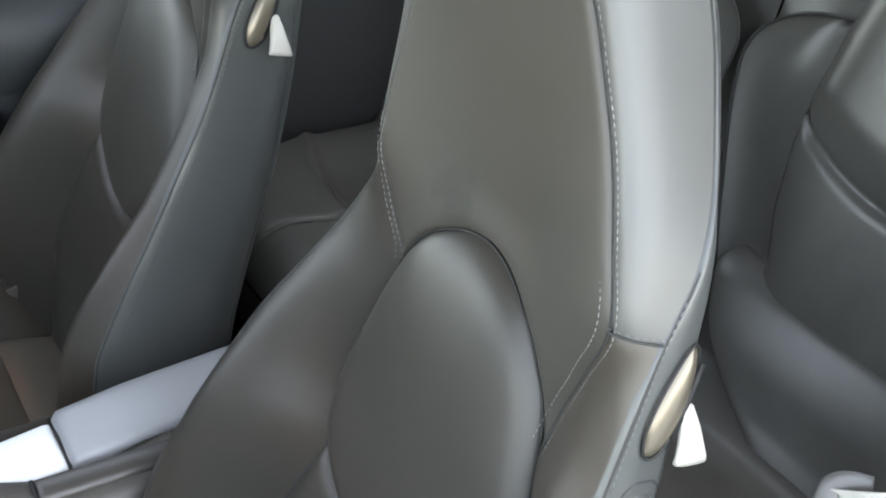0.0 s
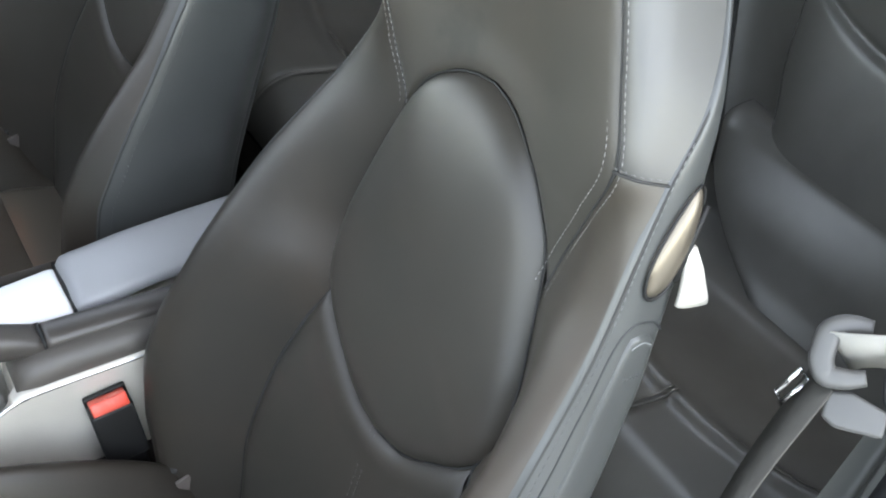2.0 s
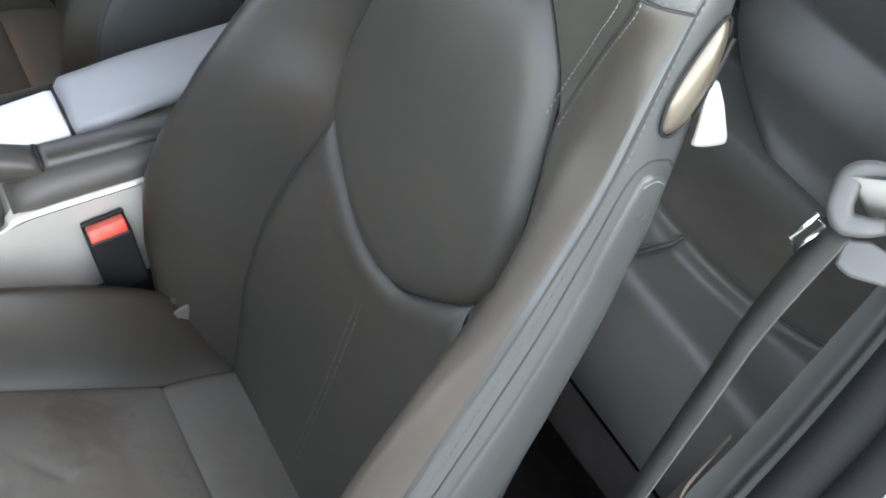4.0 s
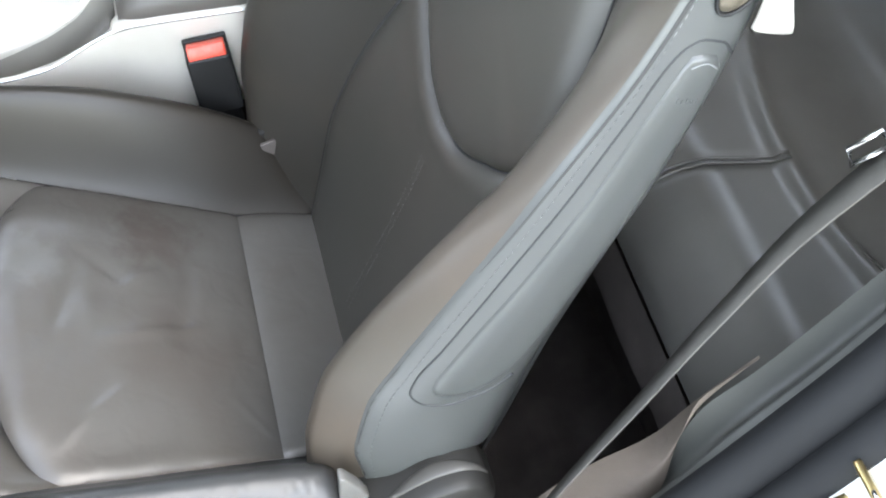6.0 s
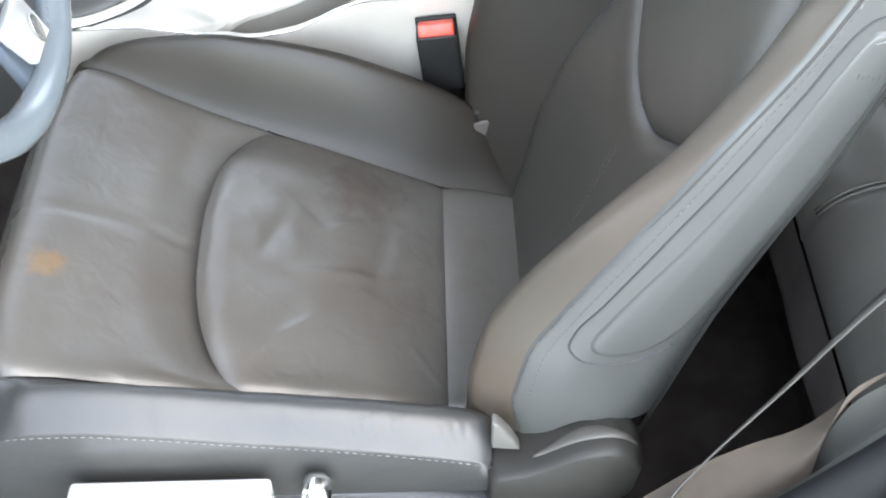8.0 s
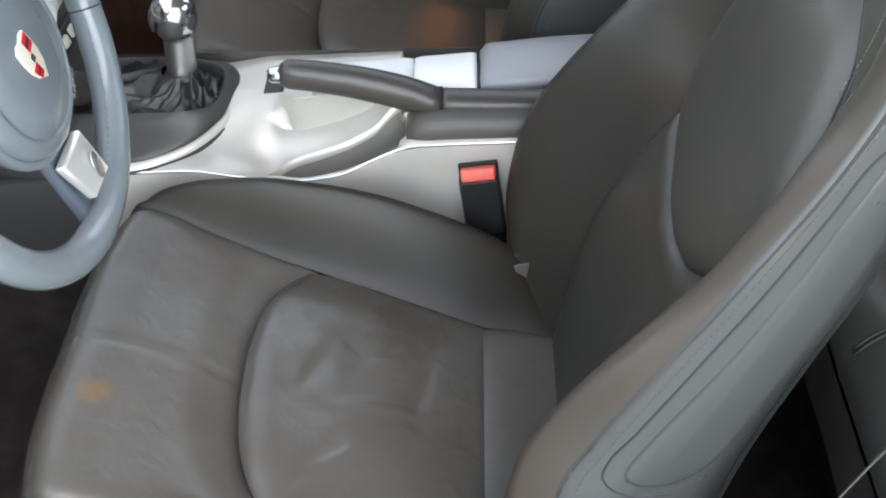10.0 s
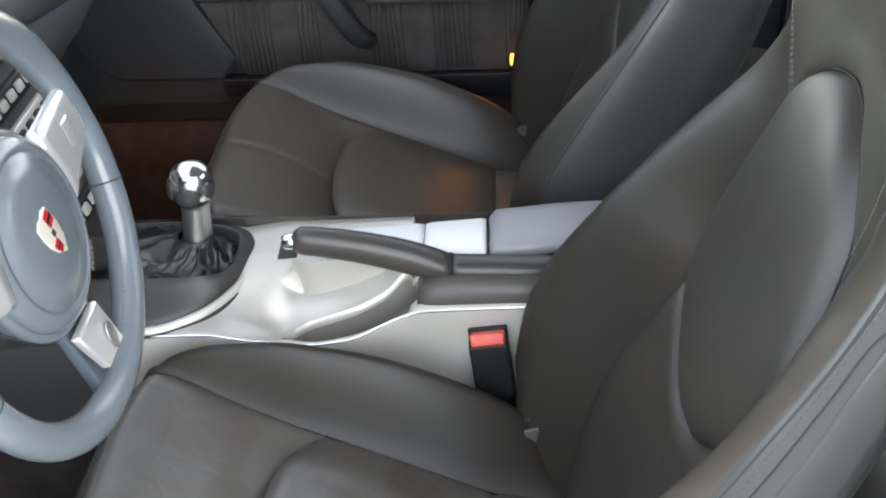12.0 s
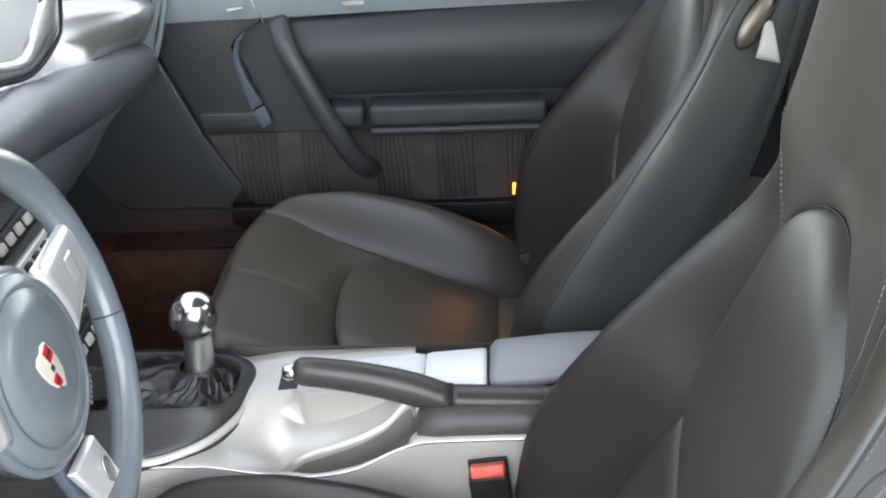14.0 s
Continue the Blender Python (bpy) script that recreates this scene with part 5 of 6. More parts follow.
    wing_edge = curve([0.40, 0.485, 0.529, 0.607, 0.642, 0.679, 0.706, 0.730, 0.749, 0.759, 0.765], [0.255, 0.291, 0.307, 0.335, 0.344, 0.349, 0.340, 0.315, 0.281, 0.244, 0.200])
    hide = LEATHER_BACK
    # upper back
    def upper(a, b):
        z = 0.455 + 0.42 * b
        y = pad_edge(z) - 0.50 * a
        x = 0.735 + 0.30 * (z - 0.455) - 0.022 * (1 - math.exp(-a * 0.55 / 0.02)) * (1 - 0.5 * b)
        line = 0.611 + 1.0 * max(0, y - 0.05) ** 1.7
        x += 0.006 * math.exp(-((z - line) / 0.007) ** 2) - 0.012 * smoothstep(line, line + 0.07, z)
        return m(x, y, z)
    part("backrest", turn(grid(upper, spaced(60), [i / 130 for i in range(131)])), hide, seat, "shaped dark grey leather rear backrest")

    def wing(a, b):
        z = 0.40 + 0.365 * (1 - (1 - b) ** 1.5)
        y = pad_edge(z) + 0.004 + (wing_edge(z) - pad_edge(z)) * a
        x = 0.742 + 0.30 * (z - 0.455) + 0.012 * a + 0.012 * math.sin(math.pi * a)
        return m(x, y, z)
    part("back_wing", turn(grid(wing, spaced(12)[::-1], [i / 24 for i in range(25)])), hide, seat)
    part("back_surround", turn(grid(lambda a, b: m(0.775 + 0.15 * b - 0.01 * math.sin(math.pi * a), 0.15 + 0.208 * a, 0.40 + 0.46 * b), [i / 8 for i in range(9)], [i / 8 for i in range(9)])), hide, seat)
    part("wing_piping", tube([wing(1.0, i / 24) + Vector((-0.001, 0, 0)) for i in range(25)], 0.0022, 6), SEAM, seat)
    return seat


rear_seat("rear_seat", "dark grey leather rear seat behind the driver seat", False)
rear_seat("rear_seat", "dark grey leather rear seat behind the passenger seat", True)
setting("rear_tunnel", extruded([(0.325, 0.0), (0.33, 0.36), (0.34, 0.40), (0.36, 0.42), (0.38, 0.40), (0.39, 0.36), (0.395, 0.0)], 0, 0.34, 1.22), CARPET, "carpeted divider between the rear seats", "floor", True)
setting("rear_shelf", box_mesh(0.92, 1.24, -0.40, 1.12, 0.84, 0.87), CARPET, "dark shelf behind the rear seats", "shelf")
setting("rear_back_panel", box_mesh(0.90, 0.93, -0.40, 1.12, 0.3, 0.85), CARPET, "dark carpeted panel behind the rear backrests", "wall")

# ---- driver's seat belt ----
belt = thing("driver_belt", "grey webbing seat belt with a parked plastic tongue", "seat belt", at=(0.10, -0.33, 0.26))


def ribbon(line, wides, half):
    pts = smooth_path(line, 40)
    ws = smooth_path(wides, 40)
    secs = []
    for i, p in enumerate(pts):
        d = (pts[min(i + 1, 40)] - pts[max(i - 1, 0)]).normalized()
        w = ws[i] - d * ws[i].dot(d)
        w.normalize()
        n = d.cross(w)
        secs.append([p + w * half + n * 0.0007, p - w * half + n * 0.0007, p - w * half - n * 0.0007, p + w * half - n * 0.0007])
    return loft(secs)


lap = [(0.092, -0.318, 0.262), (0.121, -0.306, 0.331), (0.178, -0.299, 0.446), (0.221, -0.296, 0.538), (0.262, -0.288, 0.600), (0.316, -0.283, 0.663)]
edge = [(0.28, 0.52, -0.80), (0.30, 0.54, -0.78), (0.33, 0.58, -0.74), (0.38, 0.64, -0.66), (0.43, 0.75, -0.5), (0.41, 0.83, -0.39)]
part("lap_webbing", ribbon(lap, edge, 0.0215), WEBBING, belt, "grey woven webbing")
o = Matrix.Translation((0.312, -0.288, 0.675)) @ look((-0.2144, -0.6587, 1.2487), (0.312, -0.288, 0.675), 1.4).to_quaternion().to_matrix().to_4x4()
o.translation = (0.312, -0.288, 0.675)


def tongue_points(rows, n):
    return [o @ p for p in smooth_path([Vector(r) for r in rows], n)]


claw = tongue_points([(0.022, 0.0385, 0.0), (0.012, 0.0375, 0.004), (0.002, 0.0345, 0.006), (-0.0050, 0.0270, 0.007), (-0.0058, 0.0120, 0.007), (0.0020, -0.0010, 0.006), (0.012, 0.0000, 0.005), (0.026, 0.0045, 0.0)], 40)
toward = o.to_3x3() @ Vector((0, 0, 1))
secs = []
for i, p in enumerate(claw):
    d = (claw[min(i + 1, 40)] - claw[max(i - 1, 0)]).normalized()
    fat = 0.0056 + 0.0032 * math.sin(math.pi * i / 40)
    secs.append(ellipse_section(p, d.cross(toward).normalized(), toward, fat, 0.0085, 14, 3.2))
part("tongue_frame", loft(secs), BELT_PLASTIC, belt, "grey plastic tongue housing")
shoulder = tongue_points([(0.004, 0.0180, -0.002), (0.016, 0.0210, 0.003), (0.030, 0.0245, 0.004), (0.046, 0.0290, -0.002), (0.075, 0.050, -0.02), (0.12, 0.12, -0.05)], 20)
across = [o.to_3x3() @ Vector(v) for v in ((-0.05, 0.50, 0.85), (-0.05, 0.46, 0.88), (-0.1, 0.5, 0.85), (-0.2, 0.5, 0.8))]
part("shoulder_webbing", ribbon(shoulder, across, 0.0215), WEBBING_LIT, belt, "webbing coloured paler to look sunlit")
guard = tongue_points([(0.044, 0.046, -0.004), (0.040, 0.036, 0.0), (0.039, 0.016, 0.004), (0.041, -0.002, 0.003), (0.046, -0.012, 0.0)], 20)
part("tongue_guard", tube(guard, 0.0032, 10), BLACK, belt, "black edge of the belt guide")
part("stop_button", slab([o @ Vector((x, y, -0.004)) for x, y in ((0.004, -0.010), (0.020, -0.007), (0.046, -0.014), (0.046, -0.032), (0.014, -0.0336), (0.004, -0.0285))], toward, 0.009, 0.003), BELT_PLASTIC, belt, "pale grey plastic stop")
part("tongue_plate", tube([Vector(p) for p in ((0.305, -0.272, 0.669), (0.287, -0.272, 0.657), (0.294, -0.272, 0.641), (0.318, -0.272, 0.653))], 0.0022, 6, closed=True), CHROME, belt, "chromed steel tongue")
part("anchor", rbox((0.05, 0.012, 0.035), 0.004, 2, pose(0.085, -0.322, 0.245, 0, -50, 0)), BLACK, belt)

# ---- steering wheel ----
WHEEL_C = Vector((-0.45, 0, 0.66))
TILT = radians(14)
WE1, WE2 = Vector((0, 1, 0)), Vector((-math.sin(TILT), 0, math.cos(TILT)))
WN = Vector((math.cos(TILT), 0, math.sin(TILT)))
HUB = -0.007  # the hub sits back from the rim


def wp(a, b, c=0.0):
    return WHEEL_C + a * WE1 + b * WE2 + c * WN


wheel = thing("steering_wheel", "grey leather three-spoke steering wheel with silver spokes", "steering wheel", at=tuple(WHEEL_C))
rim_pts, rim_r = [], []
for k in range(120):
    t = 2 * math.pi * k / 120
    grip = math.exp(-((math.degrees(t) - 40) / 14) ** 2) + math.exp(-((math.degrees(t) - 140) / 14) ** 2)
    rim_pts.append(wp(0.178 * math.cos(t), 0.178 * math.sin(t)))
    rim_r.append(0.0162 + 0.002 * grip)
part("rim", tube(rim_pts, rim_r, 18, closed=True), WHEEL, wheel, "blue-grey leather rim")
for deg in (-17, 197, 62, 118):
    t = radians(deg)
    c = wp(0.178 * math.cos(t), 0.178 * math.sin(t))
    d = Vector(math.cos(t) * WE1 + math.sin(t) * WE2)
    part("rim_joint", tube([c + 0.0164 * (math.cos(s) * d + math.sin(s) * WN) for s in [2 * math.pi * i / 24 for i in range(24)]], 0.0009, 5, closed=True), SEAM, wheel)
inner = [wp((0.178 - 0.0158) * math.cos(t), (0.178 - 0.0158) * math.sin(t), 0.004) for t in [radians(-75 + 55 * i / 40) for i in range(41)]]
part("rim_stitching", stitches(inner, 0.004, 0.003, 0.0006), THREAD_DIM, wheel)


def disc(prof, ry=1.0, n=48):
    return loft([[wp(r * math.cos(2 * math.pi * k / n), r * ry * math.sin(2 * math.pi * k / n) - 0.005, h + HUB) for k in range(n)] for r, h in prof])


part("hub_shell", disc([(0.050, -0.06), (0.080, -0.03), (0.091, 0.0), (0.0925, 0.007), (0.090, 0.010), (0.084, 0.010)]), WHEEL, wheel)
pad = part("airbag_cover", disc([(0.087, 0.006), (0.0875, 0.014), (0.084, 0.020), (0.076, 0.0238), (0.0722, 0.0243), (0.0710, 0.0225), (0.0695, 0.0225), (0.0683, 0.0248), (0.045, 0.0275), (0.02, 0.0285), (0.002, 0.0287)], 0.97), WHEEL, wheel, "smooth grey-blue airbag cover")


for k in range(6):
    t = radians(-58 + 3.6 * k)
    part("hub_mark", slab([wp((0.0800 + p) * math.cos(t + q), (0.0800 + p) * math.sin(t + q) - 0.005, 0.0218 + HUB) for p, q in ((-0.0022, -0.022), (0.0022, -0.022), (0.0022, 0.018), (-0.0022, 0.018))], WN, 0.0010), THREAD_DIM, pad, smooth=False)


def badge_pt(x, y, lift):
    """A point of the shield badge, which is turned a little with the wheel."""
    a, b, turn = 0.0175 * x, 0.0225 * y, radians(19)
    return wp(a * math.cos(turn) - b * math.sin(turn), a * math.sin(turn) + b * math.cos(turn) - 0.009, lift + HUB)


SHIELD = [(-0.80, 0.88), (-0.4, 1.0), (0.0, 0.92), (0.4, 1.0), (0.80, 0.88), (0.88, 0.4), (0.84, -0.1), (0.6, -0.6), (0.0, -1.05), (-0.6, -0.6), (-0.84, -0.1), (-0.88, 0.4)]
crest = part("crest", slab([badge_pt(x, y, 0.028) for x, y in SHIELD], WN, 0.0022, 0.0005), CREST_WHITE, pad, "pale shield badge")
for x0, x1, y0, y1, mat in ((0.06, 0.72, 0.60, 0.82, CREST_RED), (0.06, 0.74, 0.44, 0.60, BLACK), (0.06, 0.74, 0.24, 0.44, CREST_RED),
                            (-0.64, -0.04, -0.36, -0.18, CREST_RED), (-0.58, -0.04, -0.50, -0.36, BLACK), (-0.50, -0.04, -0.70, -0.50, CREST_RED), (-0.16, 0.16, -0.10, 0.16, DARKGREY)):
    q = [badge_pt(x, y, 0.0303) for x, y in ((x0, y0), (x1, y0), (x1, y1), (x0, y1))]
    part("badge_bar", slab(q, WN, 0.0006), mat, crest, smooth=False)


def spoke(deg, w0, w1, mat, name, label):
    t = radians(deg)
    d, s = math.cos(t) * WE1 + math.sin(t) * WE2, -math.sin(t) * WE1 + math.cos(t) * WE2
    secs = []
    for i in range(9):
        q = i / 8
        r = 0.078 + 0.094 * q
        wd = w0 + (w1 - w0) * q
        c = WHEEL_C + d * r + WN * (0.004 + (0.010 + HUB) * (1 - q))
        secs.append(ellipse_section(c, s, WN, wd, 0.009 - 0.002 * q, 18, 3.2))
    return part(name, loft(secs), mat, wheel, label)


for deg in (11, 169):
    sp = spoke(deg, 0.040, 0.027, SILVER, "spoke", "bright silver spoke")
    t = radians(deg)
    c = WHEEL_C + (math.cos(t) * WE1 + math.sin(t) * WE2) * 0.128 + WN * 0.009
    part("thumb_key", rbox((0.010, 0.022, 0.030), 0.004, 3, Matrix.Translation(c) @ pose(0, 0, 0, 0, -14, 0)), SILVER, sp)
# the lower spoke: a silver plate over a dark carrier, with a bright dimple
lower = part("lower_spoke", slab([wp(a, b, c) for a, b, c in ((-0.024, -0.101, -0.001), (0.032, -0.099, -0.001), (0.037, -0.148, 0.004), (-0.009, -0.148, 0.004), (-0.019, -0.118, 0.001))], WN, 0.010, 0.003), SILVER, wheel, "silver lower spoke plate")
part("spoke_dimple", slab([wp(0.019 + 0.008 * math.cos(k * math.pi / 10), -0.131 + 0.014 * math.sin(k * math.pi / 10), 0.0135) for k in range(20)], WN, 0.0014, 0.0005), SILVER_GLOSS, lower, "bright oval inlay")
part("spoke_carrier", slab([wp(a, b, -0.016) for a, b in ((-0.024, -0.075), (0.036, -0.075), (0.036, -0.174), (-0.008, -0.174))], WN, 0.012, 0.003), DOOR_BLUE, wheel, "blue-grey spoke carrier")
part("column", tube([wp(0, 0, -0.05), wp(0, 0, -0.12), wp(0, -0.01, -0.34)], [0.045, 0.06, 0.07], 20), DARKGREY, wheel, "dark steering column shroud")

# ---- dashboard ----
dash = thing("dashboard", "blue-grey dashboard with a padded lip and silver trim", "dashboard", kind="structure", at=(-0.8, 0.4, 0.6))
lip_lo = curve([0.28, 0.45, 0.595, 0.707, 0.826, 0.913, 1.0], [0.672, 0.637, 0.610, 0.590, 0.571, 0.560, 0.553])
lip_hi = curve([0.28, 0.48, 0.58, 0.655, 0.73, 0.84, 0.95, 1.0], [0.745, 0.714, 0.702, 0.685, 0.672, 0.648, 0.634, 0.628])


def dash_skin(y0, y1, prof, n=40):
    def f(i, j):
        y = y0 + (y1 - y0) * j / n
        x, z = prof(y, i)
        return Vector((x, y, z))
    return f, n


def lip(y, i):
    a, b = lip_lo(y), lip_hi(y)
    t = -0.6 + (math.pi + 1.0) * i / 16
    c, h = (a + b) / 2, (b - a) / 2
    return -0.652 + smoothstep(0.75, 0.97, y) * (0.034 * i / 16 - 0.004) + 0.044 * math.sin(t), c - (h + 0.003) * math.cos(t)


f, n = dash_skin(0.22, 0.985, lip)
part("padded_lip", grid(f, range(17), range(n + 1)), DASH_LIP, dash, "glossy dark grey padded lip")


def knee(y, i):
    a = lip_lo(y)
    xs = [-0.660, -0.655, -0.66, -0.70, -0.745, -0.775, -0.80, -0.95]
    zs = [a + 0.02, a - 0.004, a - 0.025, 0.49, 0.425, 0.385, 0.365, 0.36]
    return xs[i], zs[i]


f, n = dash_skin(0.47, 0.992, knee)
part("glove_box", grid(f, range(8), range(n + 1)), BLUEGREY, dash, "blue-grey glove box front")
part("dash_end", slab([Vector((x, 0.986, z)) for x, z in ((-0.575, 0.700), (-0.590, 0.650), (-0.604, 0.600), (-0.640, 0.560), (-0.662, 0.535), (-0.700, 0.488), (-0.742, 0.425), (-0.80, 0.365), (-0.95, 0.36), (-0.95, 0.72), (-0.70, 0.72))], (0, 1, 0), 0.010), BLUEGREY, dash)


def trim_face(y, i):
    b = lip_hi(y)
    xs = [-0.668, -0.690, -0.705, -0.72, -0.735, -0.78]
    zs = [b - 0.006, b + 0.003, b + 0.03, b + 0.062, b + 0.078, b + 0.086]
    lean = [0.03, 0.08, 0.115, 0.14, 0.13, 0.09][i] * smoothstep(0.78, 1.0, y)
    return xs[i] + lean, zs[i] + 0.004 * math.sin(y * 40) * (1 if i == 2 else 0)


f, n = dash_skin(0.22, 0.985, trim_face)
part("silver_trim", grid(f, range(6), range(n + 1)), SILVER_GLOSS, dash, "bright silver trim band above the lip")


def dash_top(y, i):
    b = lip_hi(y) + 0.083
    xs = [-0.775, -0.755, -0.75, -0.80, -0.92, -1.10, -1.30]
    zs = [b, b + 0.004, b + 0.018, b + 0.035, b + 0.05, b + 0.05, b + 0.03]
    return xs[i], zs[i]


f, n = dash_skin(-0.36, 1.03, dash_top)
part("dash_top", grid(f, range(7), range(n + 1)), BLUEGREY, dash)
dash_rim = smooth_path([(-0.668, 0.984, 0.532), (-0.628, 0.984, 0.566), (-0.597, 0.984, 0.608), (-0.577, 0.984, 0.662), (-0.566, 0.984, 0.700), (-0.562, 0.984, 0.735)], 30)
part("end_rim", tube(dash_rim, 0.0045, 8), BLUEGREY, dash, "pale rim along the dashboard's end")
# air vent: a curved silver surround about a bright panel, with a dark joint outside
vent_in = smooth_path([(-0.680, 0.790, 0.800), (-0.680, 0.765, 0.764), (-0.680, 0.712, 0.736), (-0.680, 0.654, 0.720), (-0.680, 0.590, 0.734), (-0.680, 0.50, 0.765)], 40)
vent_out = smooth_path([(-0.680, 0.850, 0.790), (-0.680, 0.835, 0.745), (-0.680, 0.810, 0.704), (-0.680, 0.698, 0.686), (-0.680, 0.590, 0.706), (-0.680, 0.48, 0.745)], 40)
part("vent_surround", grid(lambda a, j: vent_in[j].lerp(vent_out[j], a) + Vector((0.012 * math.sin(math.pi * (0.15 + 0.85 * a)), 0, 0)), [i / 8 for i in range(9)], range(41)), SILVER_GLOSS, dash, "curved silver vent surround")
part("vent_panel", grid(lambda a, j: vent_in[j].lerp(Vector((-0.70, 0.62, 0.84)), a), [i / 6 for i in range(7)], range(41)), SILVER, dash, "bright panel inside the vent surround")
part("vent_joint", tube([p + Vector((0.004, 0, 0)) for p in vent_out], 0.0032, 8), BLACK, dash, "dark joint round the vent")
for a, b in (((-0.600, 0.985, 0.705), (-0.617, 0.985, 0.662)), ((-0.586, 0.985, 0.708), (-0.597, 0.985, 0.680))):
    part("vent_slit", tube([a, b], 0.0022, 6), BLACK, dash)
# driver-side dash behind the wheel
part("cluster_hood", loft([ellipse_section(Vector((x, 0, 0.74)), (0, 1, 0), (0, 0, 1), 0.19, 0.085, 28, 2.5) for x in (-0.66, -0.70, -0.78, -0.95)]), DARKGREY, dash)
part("driver_knee_panel", grid(lambda i, j: Vector(([-0.62, -0.66, -0.72, -0.85][i], -0.34 + 0.60 * j / 8, [0.62, 0.54, 0.44, 0.38][i])), range(4), range(9)), DARKGREY, dash)

# centre stack with rows of keys
stack = thing("centre_stack", "dark centre stack with rows of small keys in a silver frame", "centre stack", kind="structure", at=(-0.6, 0.36, 0.42))
SO = Vector((-0.545, 0.36, 0.43))
SV = Vector((-0.34, 0, 0.94)).normalized()
SN = Vector((0.94, 0, 0.34)).normalized()


SM = Matrix((( 0, SV.x, SN.x, SO.x), (1, 0, 0, SO.y), (0, SV.z, SN.z, SO.z), (0, 0, 0, 1)))
part("fascia", rbox((0.19, 0.30, 0.05), 0.012, 3, SM @ pose(0, 0.12, -0.025)), DARKGREY, stack)
for side in (-1, 1):
    part("frame_rail", rbox((0.012, 0.28, 0.022), 0.004, 2, SM @ pose(side * 0.092, 0.13, -0.006)), SILVER, stack, "silver side rail")
for r in range(5):
    b = 0.025 + 0.040 * r
    part("key_row", rbox((0.160, 0.026, 0.010), 0.003, 2, SM @ pose(0, b, 0.002)), SILVER_GREY if r % 2 else BLACK, stack)
    for k in range(6):
        part("key", rbox((0.016, 0.012, 0.006), 0.002, 2, SM @ pose(-0.066 + 0.0264 * k, b, 0.008)), LIGHTPLASTIC if r % 2 == 0 else BLACK, stack)
for k in (-0.055, 0.055):
    part("dial", lathe([(0.013, 0), (0.0135, 0.010), (0.012, 0.016), (0.004, 0.017)], 20, SM @ pose(k, 0.225, 0.004)), LIGHTPLASTIC, stack)
part("lower_fascia", rbox((0.17, 0.12, 0.04), 0.012, 3, pose(-0.585, 0.36, 0.40, 0, 35, 90)), DARKGREY, stack)

# ---- passenger door ----
DY = 1.03
door = thing("passenger_door", "dark grey closed door lining with a slanted pull handle", "car door", at=(-0.3, 1.05, 0.3))


def door_sheet(outline, y, thick, mat, name, label="", bevel=0.003):
    return part(name, slab([Vector((x, y, z)) for x, z in outline], (0, 1, 0), thick, bevel), mat, door, label)


door_sheet([(-1.0, 0.20), (0.42, 0.20), (0.42, 0.78), (-1.0, 0.78)], DY + 0.018, 0.06, DOORTRIM, "door_skin")
# forward lower lining with the slanted seam
door_sheet([(-0.90, 0.43), (-0.768, 0.405), (-0.757, 0.372), (-0.734, 0.345), (-0.699, 0.320), (-0.52, 0.318), (-0.494, 0.357), (-0.553, 0.458), (-0.618, 0.613), (-0.66, 0.72), (-0.90, 0.72)], DY - 0.006, 0.02, DOORTRIM, "front_lining", "plain dark lining ahead of the speaker")
door_sheet([(-0.549, 0.463), (-0.447, 0.466), (-0.462, 0.552), (-0.484, 0.604), (-0.470, 0.622), (-0.43, 0.645), (-0.45, 0.72), (-0.654, 0.72), (-0.613, 0.613)], DY, 0.02, DOORTRIM, "speaker_panel", "fine-grained speaker cover")
part("lining_seam", tube([Vector((-0.645, DY - 0.0075, 0.680)), Vector((-0.617, DY - 0.0075, 0.613)), Vector((-0.552, DY - 0.0075, 0.458))], 0.0010, 6), THREAD_DIM, door)
part("speaker_ring", tube([Vector((-0.535 + 0.052 * math.cos(a), DY + 0.001, 0.640 + 0.052 * math.sin(a))) for a in [2 * math.pi * k / 40 for k in range(40)]], 0.0016, 6, closed=True), DOORTRIM, door)
band = [(-0.480, 0.600), (-0.482, 0.576), (-0.473, 0.532), (-0.462, 0.496), (-0.442, 0.508), (-0.461, 0.546), (-0.473, 0.586), (-0.470, 0.609), (-0.456, 0.628), (-0.462, 0.628), (-0.474, 0.617)]
door_sheet(band, DY - 0.008, 0.014, DOOR_BLUE, "recess_trim", "blue-grey edge of the handle recess")
door_sheet([(-0.461, 0.493), (-0.441, 0.505), (-0.429, 0.474), (-0.447, 0.463)], DY - 0.008, 0.014, DOOR_BLUE, "recess_foot")
part("speaker_foot", rbox((0.100, 0.008, 0.028), 0.003, 2, pose(-0.500, DY - 0.0005, 0.478)), DOORTRIM, door)
# handle
hp = smooth_path([(-0.400, DY - 0.012, 0.650), (-0.388, DY - 0.040, 0.618), (-0.352, DY - 0.052, 0.540), (-0.315, DY - 0.050, 0.465), (-0.280, DY - 0.028, 0.398), (-0.268, DY + 0.006, 0.376)], 36)
secs = []
for i, p in enumerate(hp):
    d = (hp[min(i + 1, 36)] - hp[max(i - 1, 0)]).normalized()
    s = Vector((0, 1, 0)).cross(d).normalized()
    n_ = d.cross(s)
    secs.append(ellipse_section(p, s, n_, 0.0175, 0.013, 16, 2.4))
part("pull_handle", loft(secs), HANDLE, door, "slanted dark grey pull handle")
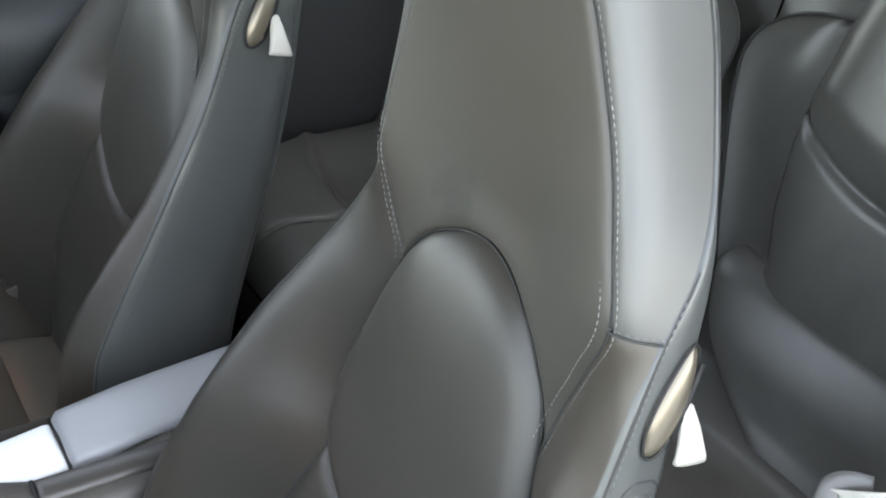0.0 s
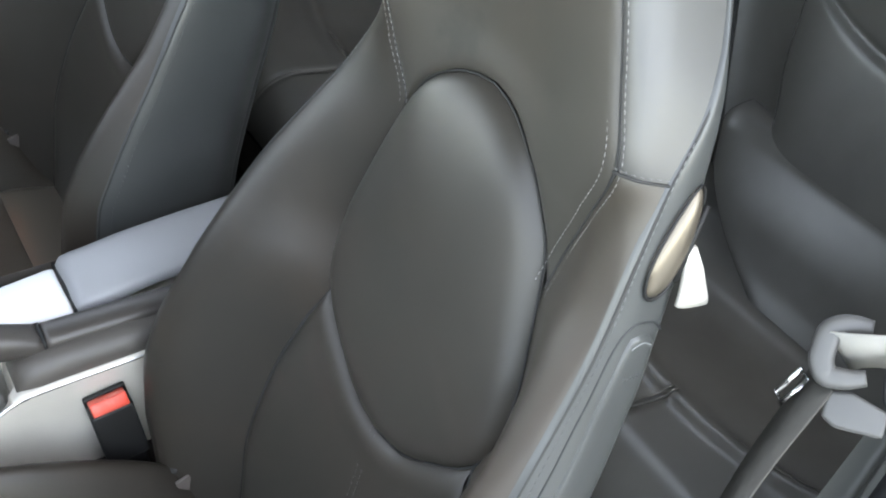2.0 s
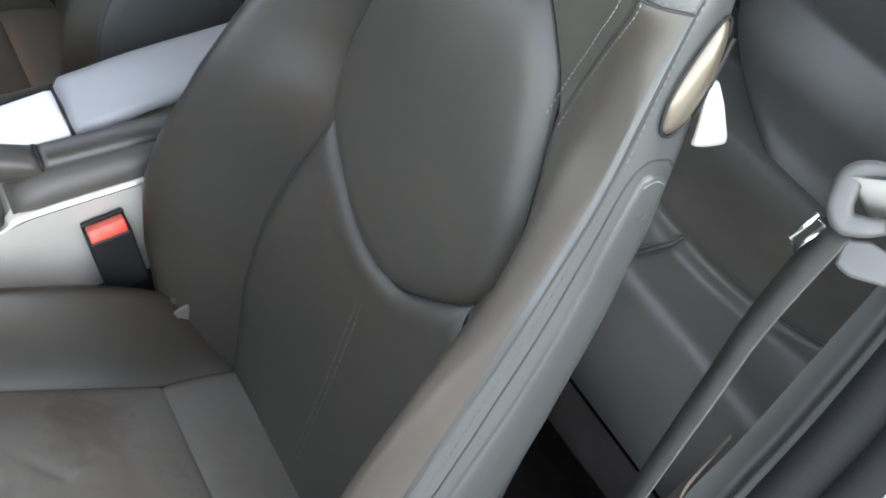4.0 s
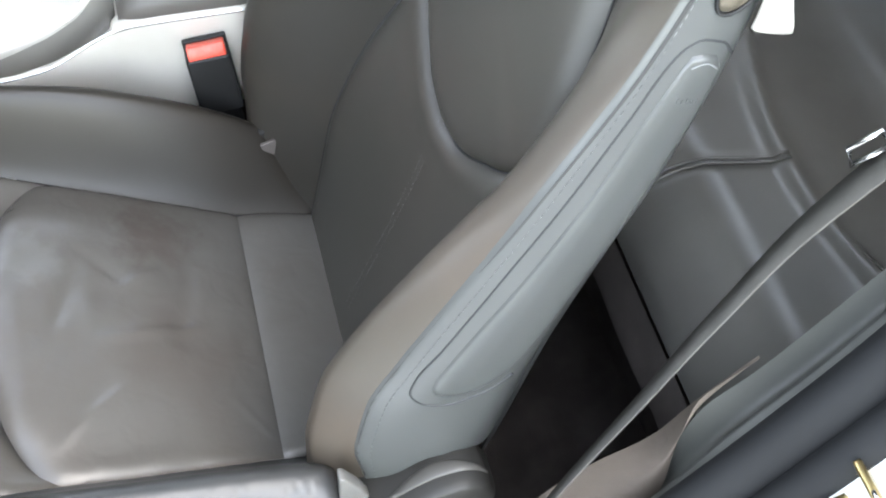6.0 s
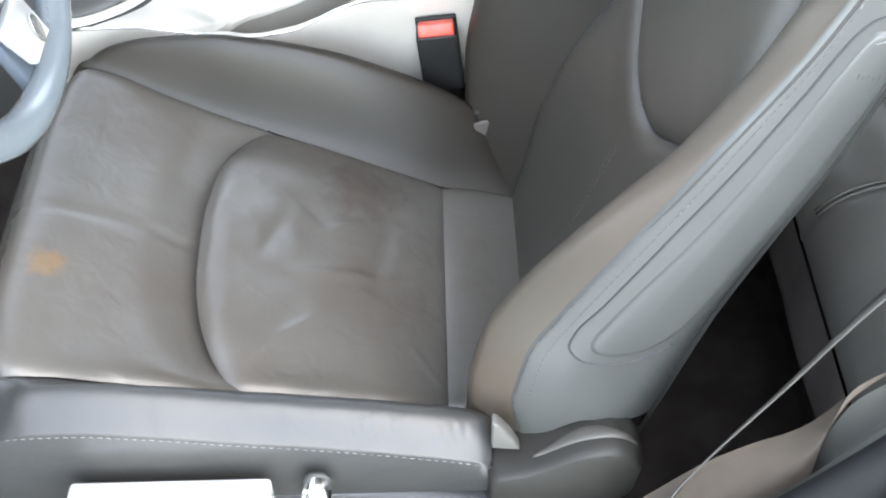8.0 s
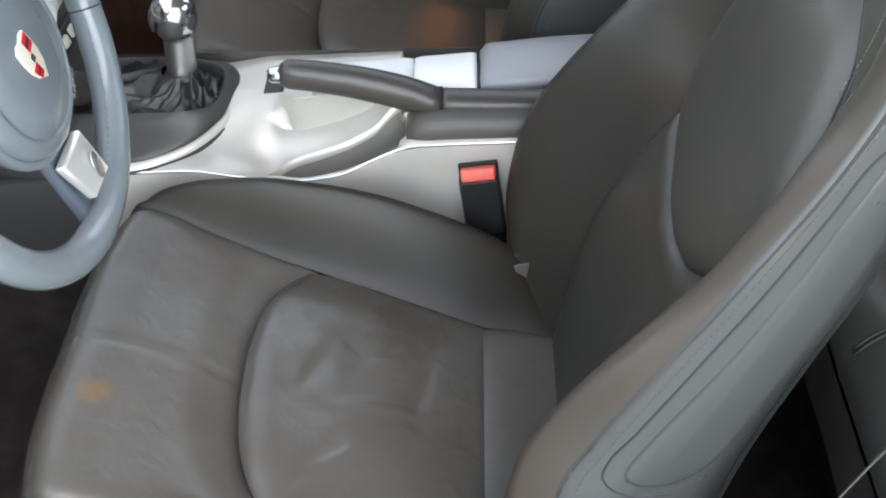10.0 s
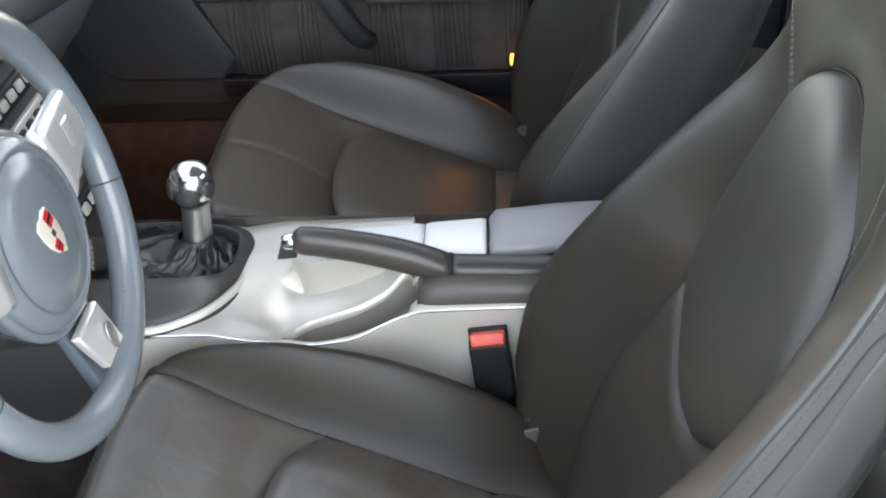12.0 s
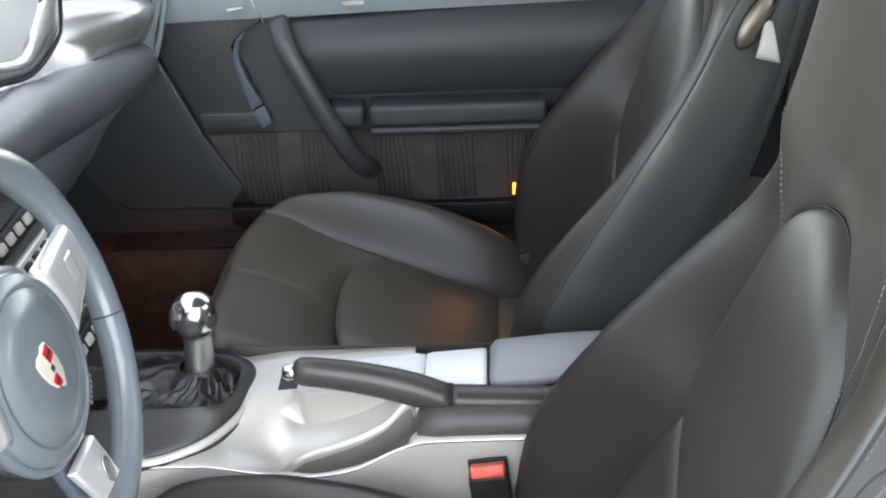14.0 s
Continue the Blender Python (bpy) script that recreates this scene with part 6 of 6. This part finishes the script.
# armrest flap
flap = part("pocket_flap", rbox((0.29, 0.050, 0.036), 0.008, 3, pose(-0.118, DY - 0.016, 0.491)), DOORTRIM, door, "dark grey hinged pocket lid")
part("flap_lip", rbox((0.288, 0.060, 0.012), 0.005, 3, pose(-0.118, DY - 0.018, 0.467)), DOORTRIM, flap)
part("flap_block", rbox((0.060, 0.046, 0.036), 0.008, 3, pose(-0.302, DY - 0.014, 0.490)), DOORTRIM, door)
part("flap_gap", rbox((0.286, 0.040, 0.006), 0.002, 2, pose(-0.118, DY - 0.008, 0.457)), BLACK, door)
# pleated carpet pocket
door_sheet([(-0.545, 0.450), (0.15, 0.450), (0.15, 0.318), (-0.48, 0.318)], DY + 0.004, 0.012, POCKET, "pocket_carpet", "faded brown-grey carpet pocket")
for x0, x1 in ((-0.500, -0.425), (-0.385, -0.345), (-0.262, -0.205), (-0.158, -0.095), (-0.04, 0.02)):
    k, x = 0, x0
    while x < x1:
        part("pleat", tube([Vector((x + 0.004 * math.sin(k), DY + 0.002, 0.449)), Vector((x, DY + 0.001, 0.40)), Vector((x + 0.003, DY + 0.003, 0.325))], 0.0017, 6), BLACKCARPET, door)
        x += 0.0085
        k += 1
door_sheet([(-0.52, 0.318), (0.20, 0.318), (0.20, 0.285), (-0.52, 0.285)], DY - 0.010, 0.03, BLACK, "door_foot", "black lower edge of the door")
# upper lining and its top edge
up = smooth_path([(-0.427, DY, 0.644), (-0.25, DY, 0.652), (-0.05, DY, 0.661), (0.30, DY, 0.668)], 20)
part("upper_lining", grid(lambda i, j: Vector((up[j].x + [0.105, 0.095, 0.065, 0.03, 0.025][i] * (1 - j / 20), DY + [0.012, -0.002, -0.012, -0.006, 0.02][i], [0.512, 0.53, 0.58, up[j].z - 0.004, up[j].z][i])), range(5)[::-1], range(21)), DOORTRIM, door, "smooth grained upper lining")
part("window_ledge", grid(lambda i, j: Vector((-0.66 + 1.05 * j / 10, DY + [-0.004, -0.006, 0.012, 0.05][i], [0.648, 0.70, 0.735, 0.745][i] + 0.02 * j / 10)), range(4)[::-1], range(11)), BLUEGREY, door)
part("lock_tab", rbox((0.034, 0.01, 0.006), 0.002, 2, pose(-0.276, DY - 0.012, 0.674)), LIGHTPLASTIC, door)
part("ledge_tab", rbox((0.027, 0.008, 0.004), 0.0015, 2, pose(-0.467, DY - 0.010, 0.671, 0, -8, 0)), LIGHTPLASTIC, door)
part("ledge_seam", tube([Vector((-0.443, DY - 0.0075, 0.690)), Vector((-0.424, DY - 0.0065, 0.645))], 0.0011, 6), LIGHTPLASTIC, door)
part("reflector", rbox((0.006, 0.006, 0.020), 0.002, 2, pose(-0.028, DY - 0.012, 0.343)), AMBER, door, "amber door reflector given a glow")


# added spots that make the orange glow; no such lamps are visible
def orange_spot(eye, target, energy, cone):
    lamp = new("added_orange_spot", bpy.data.lights.new("added_orange_spot", "SPOT"))
    lamp.data.energy = energy
    lamp.data.color = (1.0, 0.33, 0.06)
    lamp.data.shadow_soft_size = 0.04
    lamp.data.spot_size, lamp.data.spot_blend = radians(cone), 1.0
    lamp.matrix_world = look(eye, target)


# orange patch on the passenger cushion
orange_spot((-0.035, 1.00, 0.345), (-0.10, 0.70, 0.21), 0.028, 48)
# orange glow on the floor, from an unseen spot under the dashboard
orange_spot((-0.66, 0.78, 0.48), (-0.62, 0.95, 0.20), 0.2, 75)
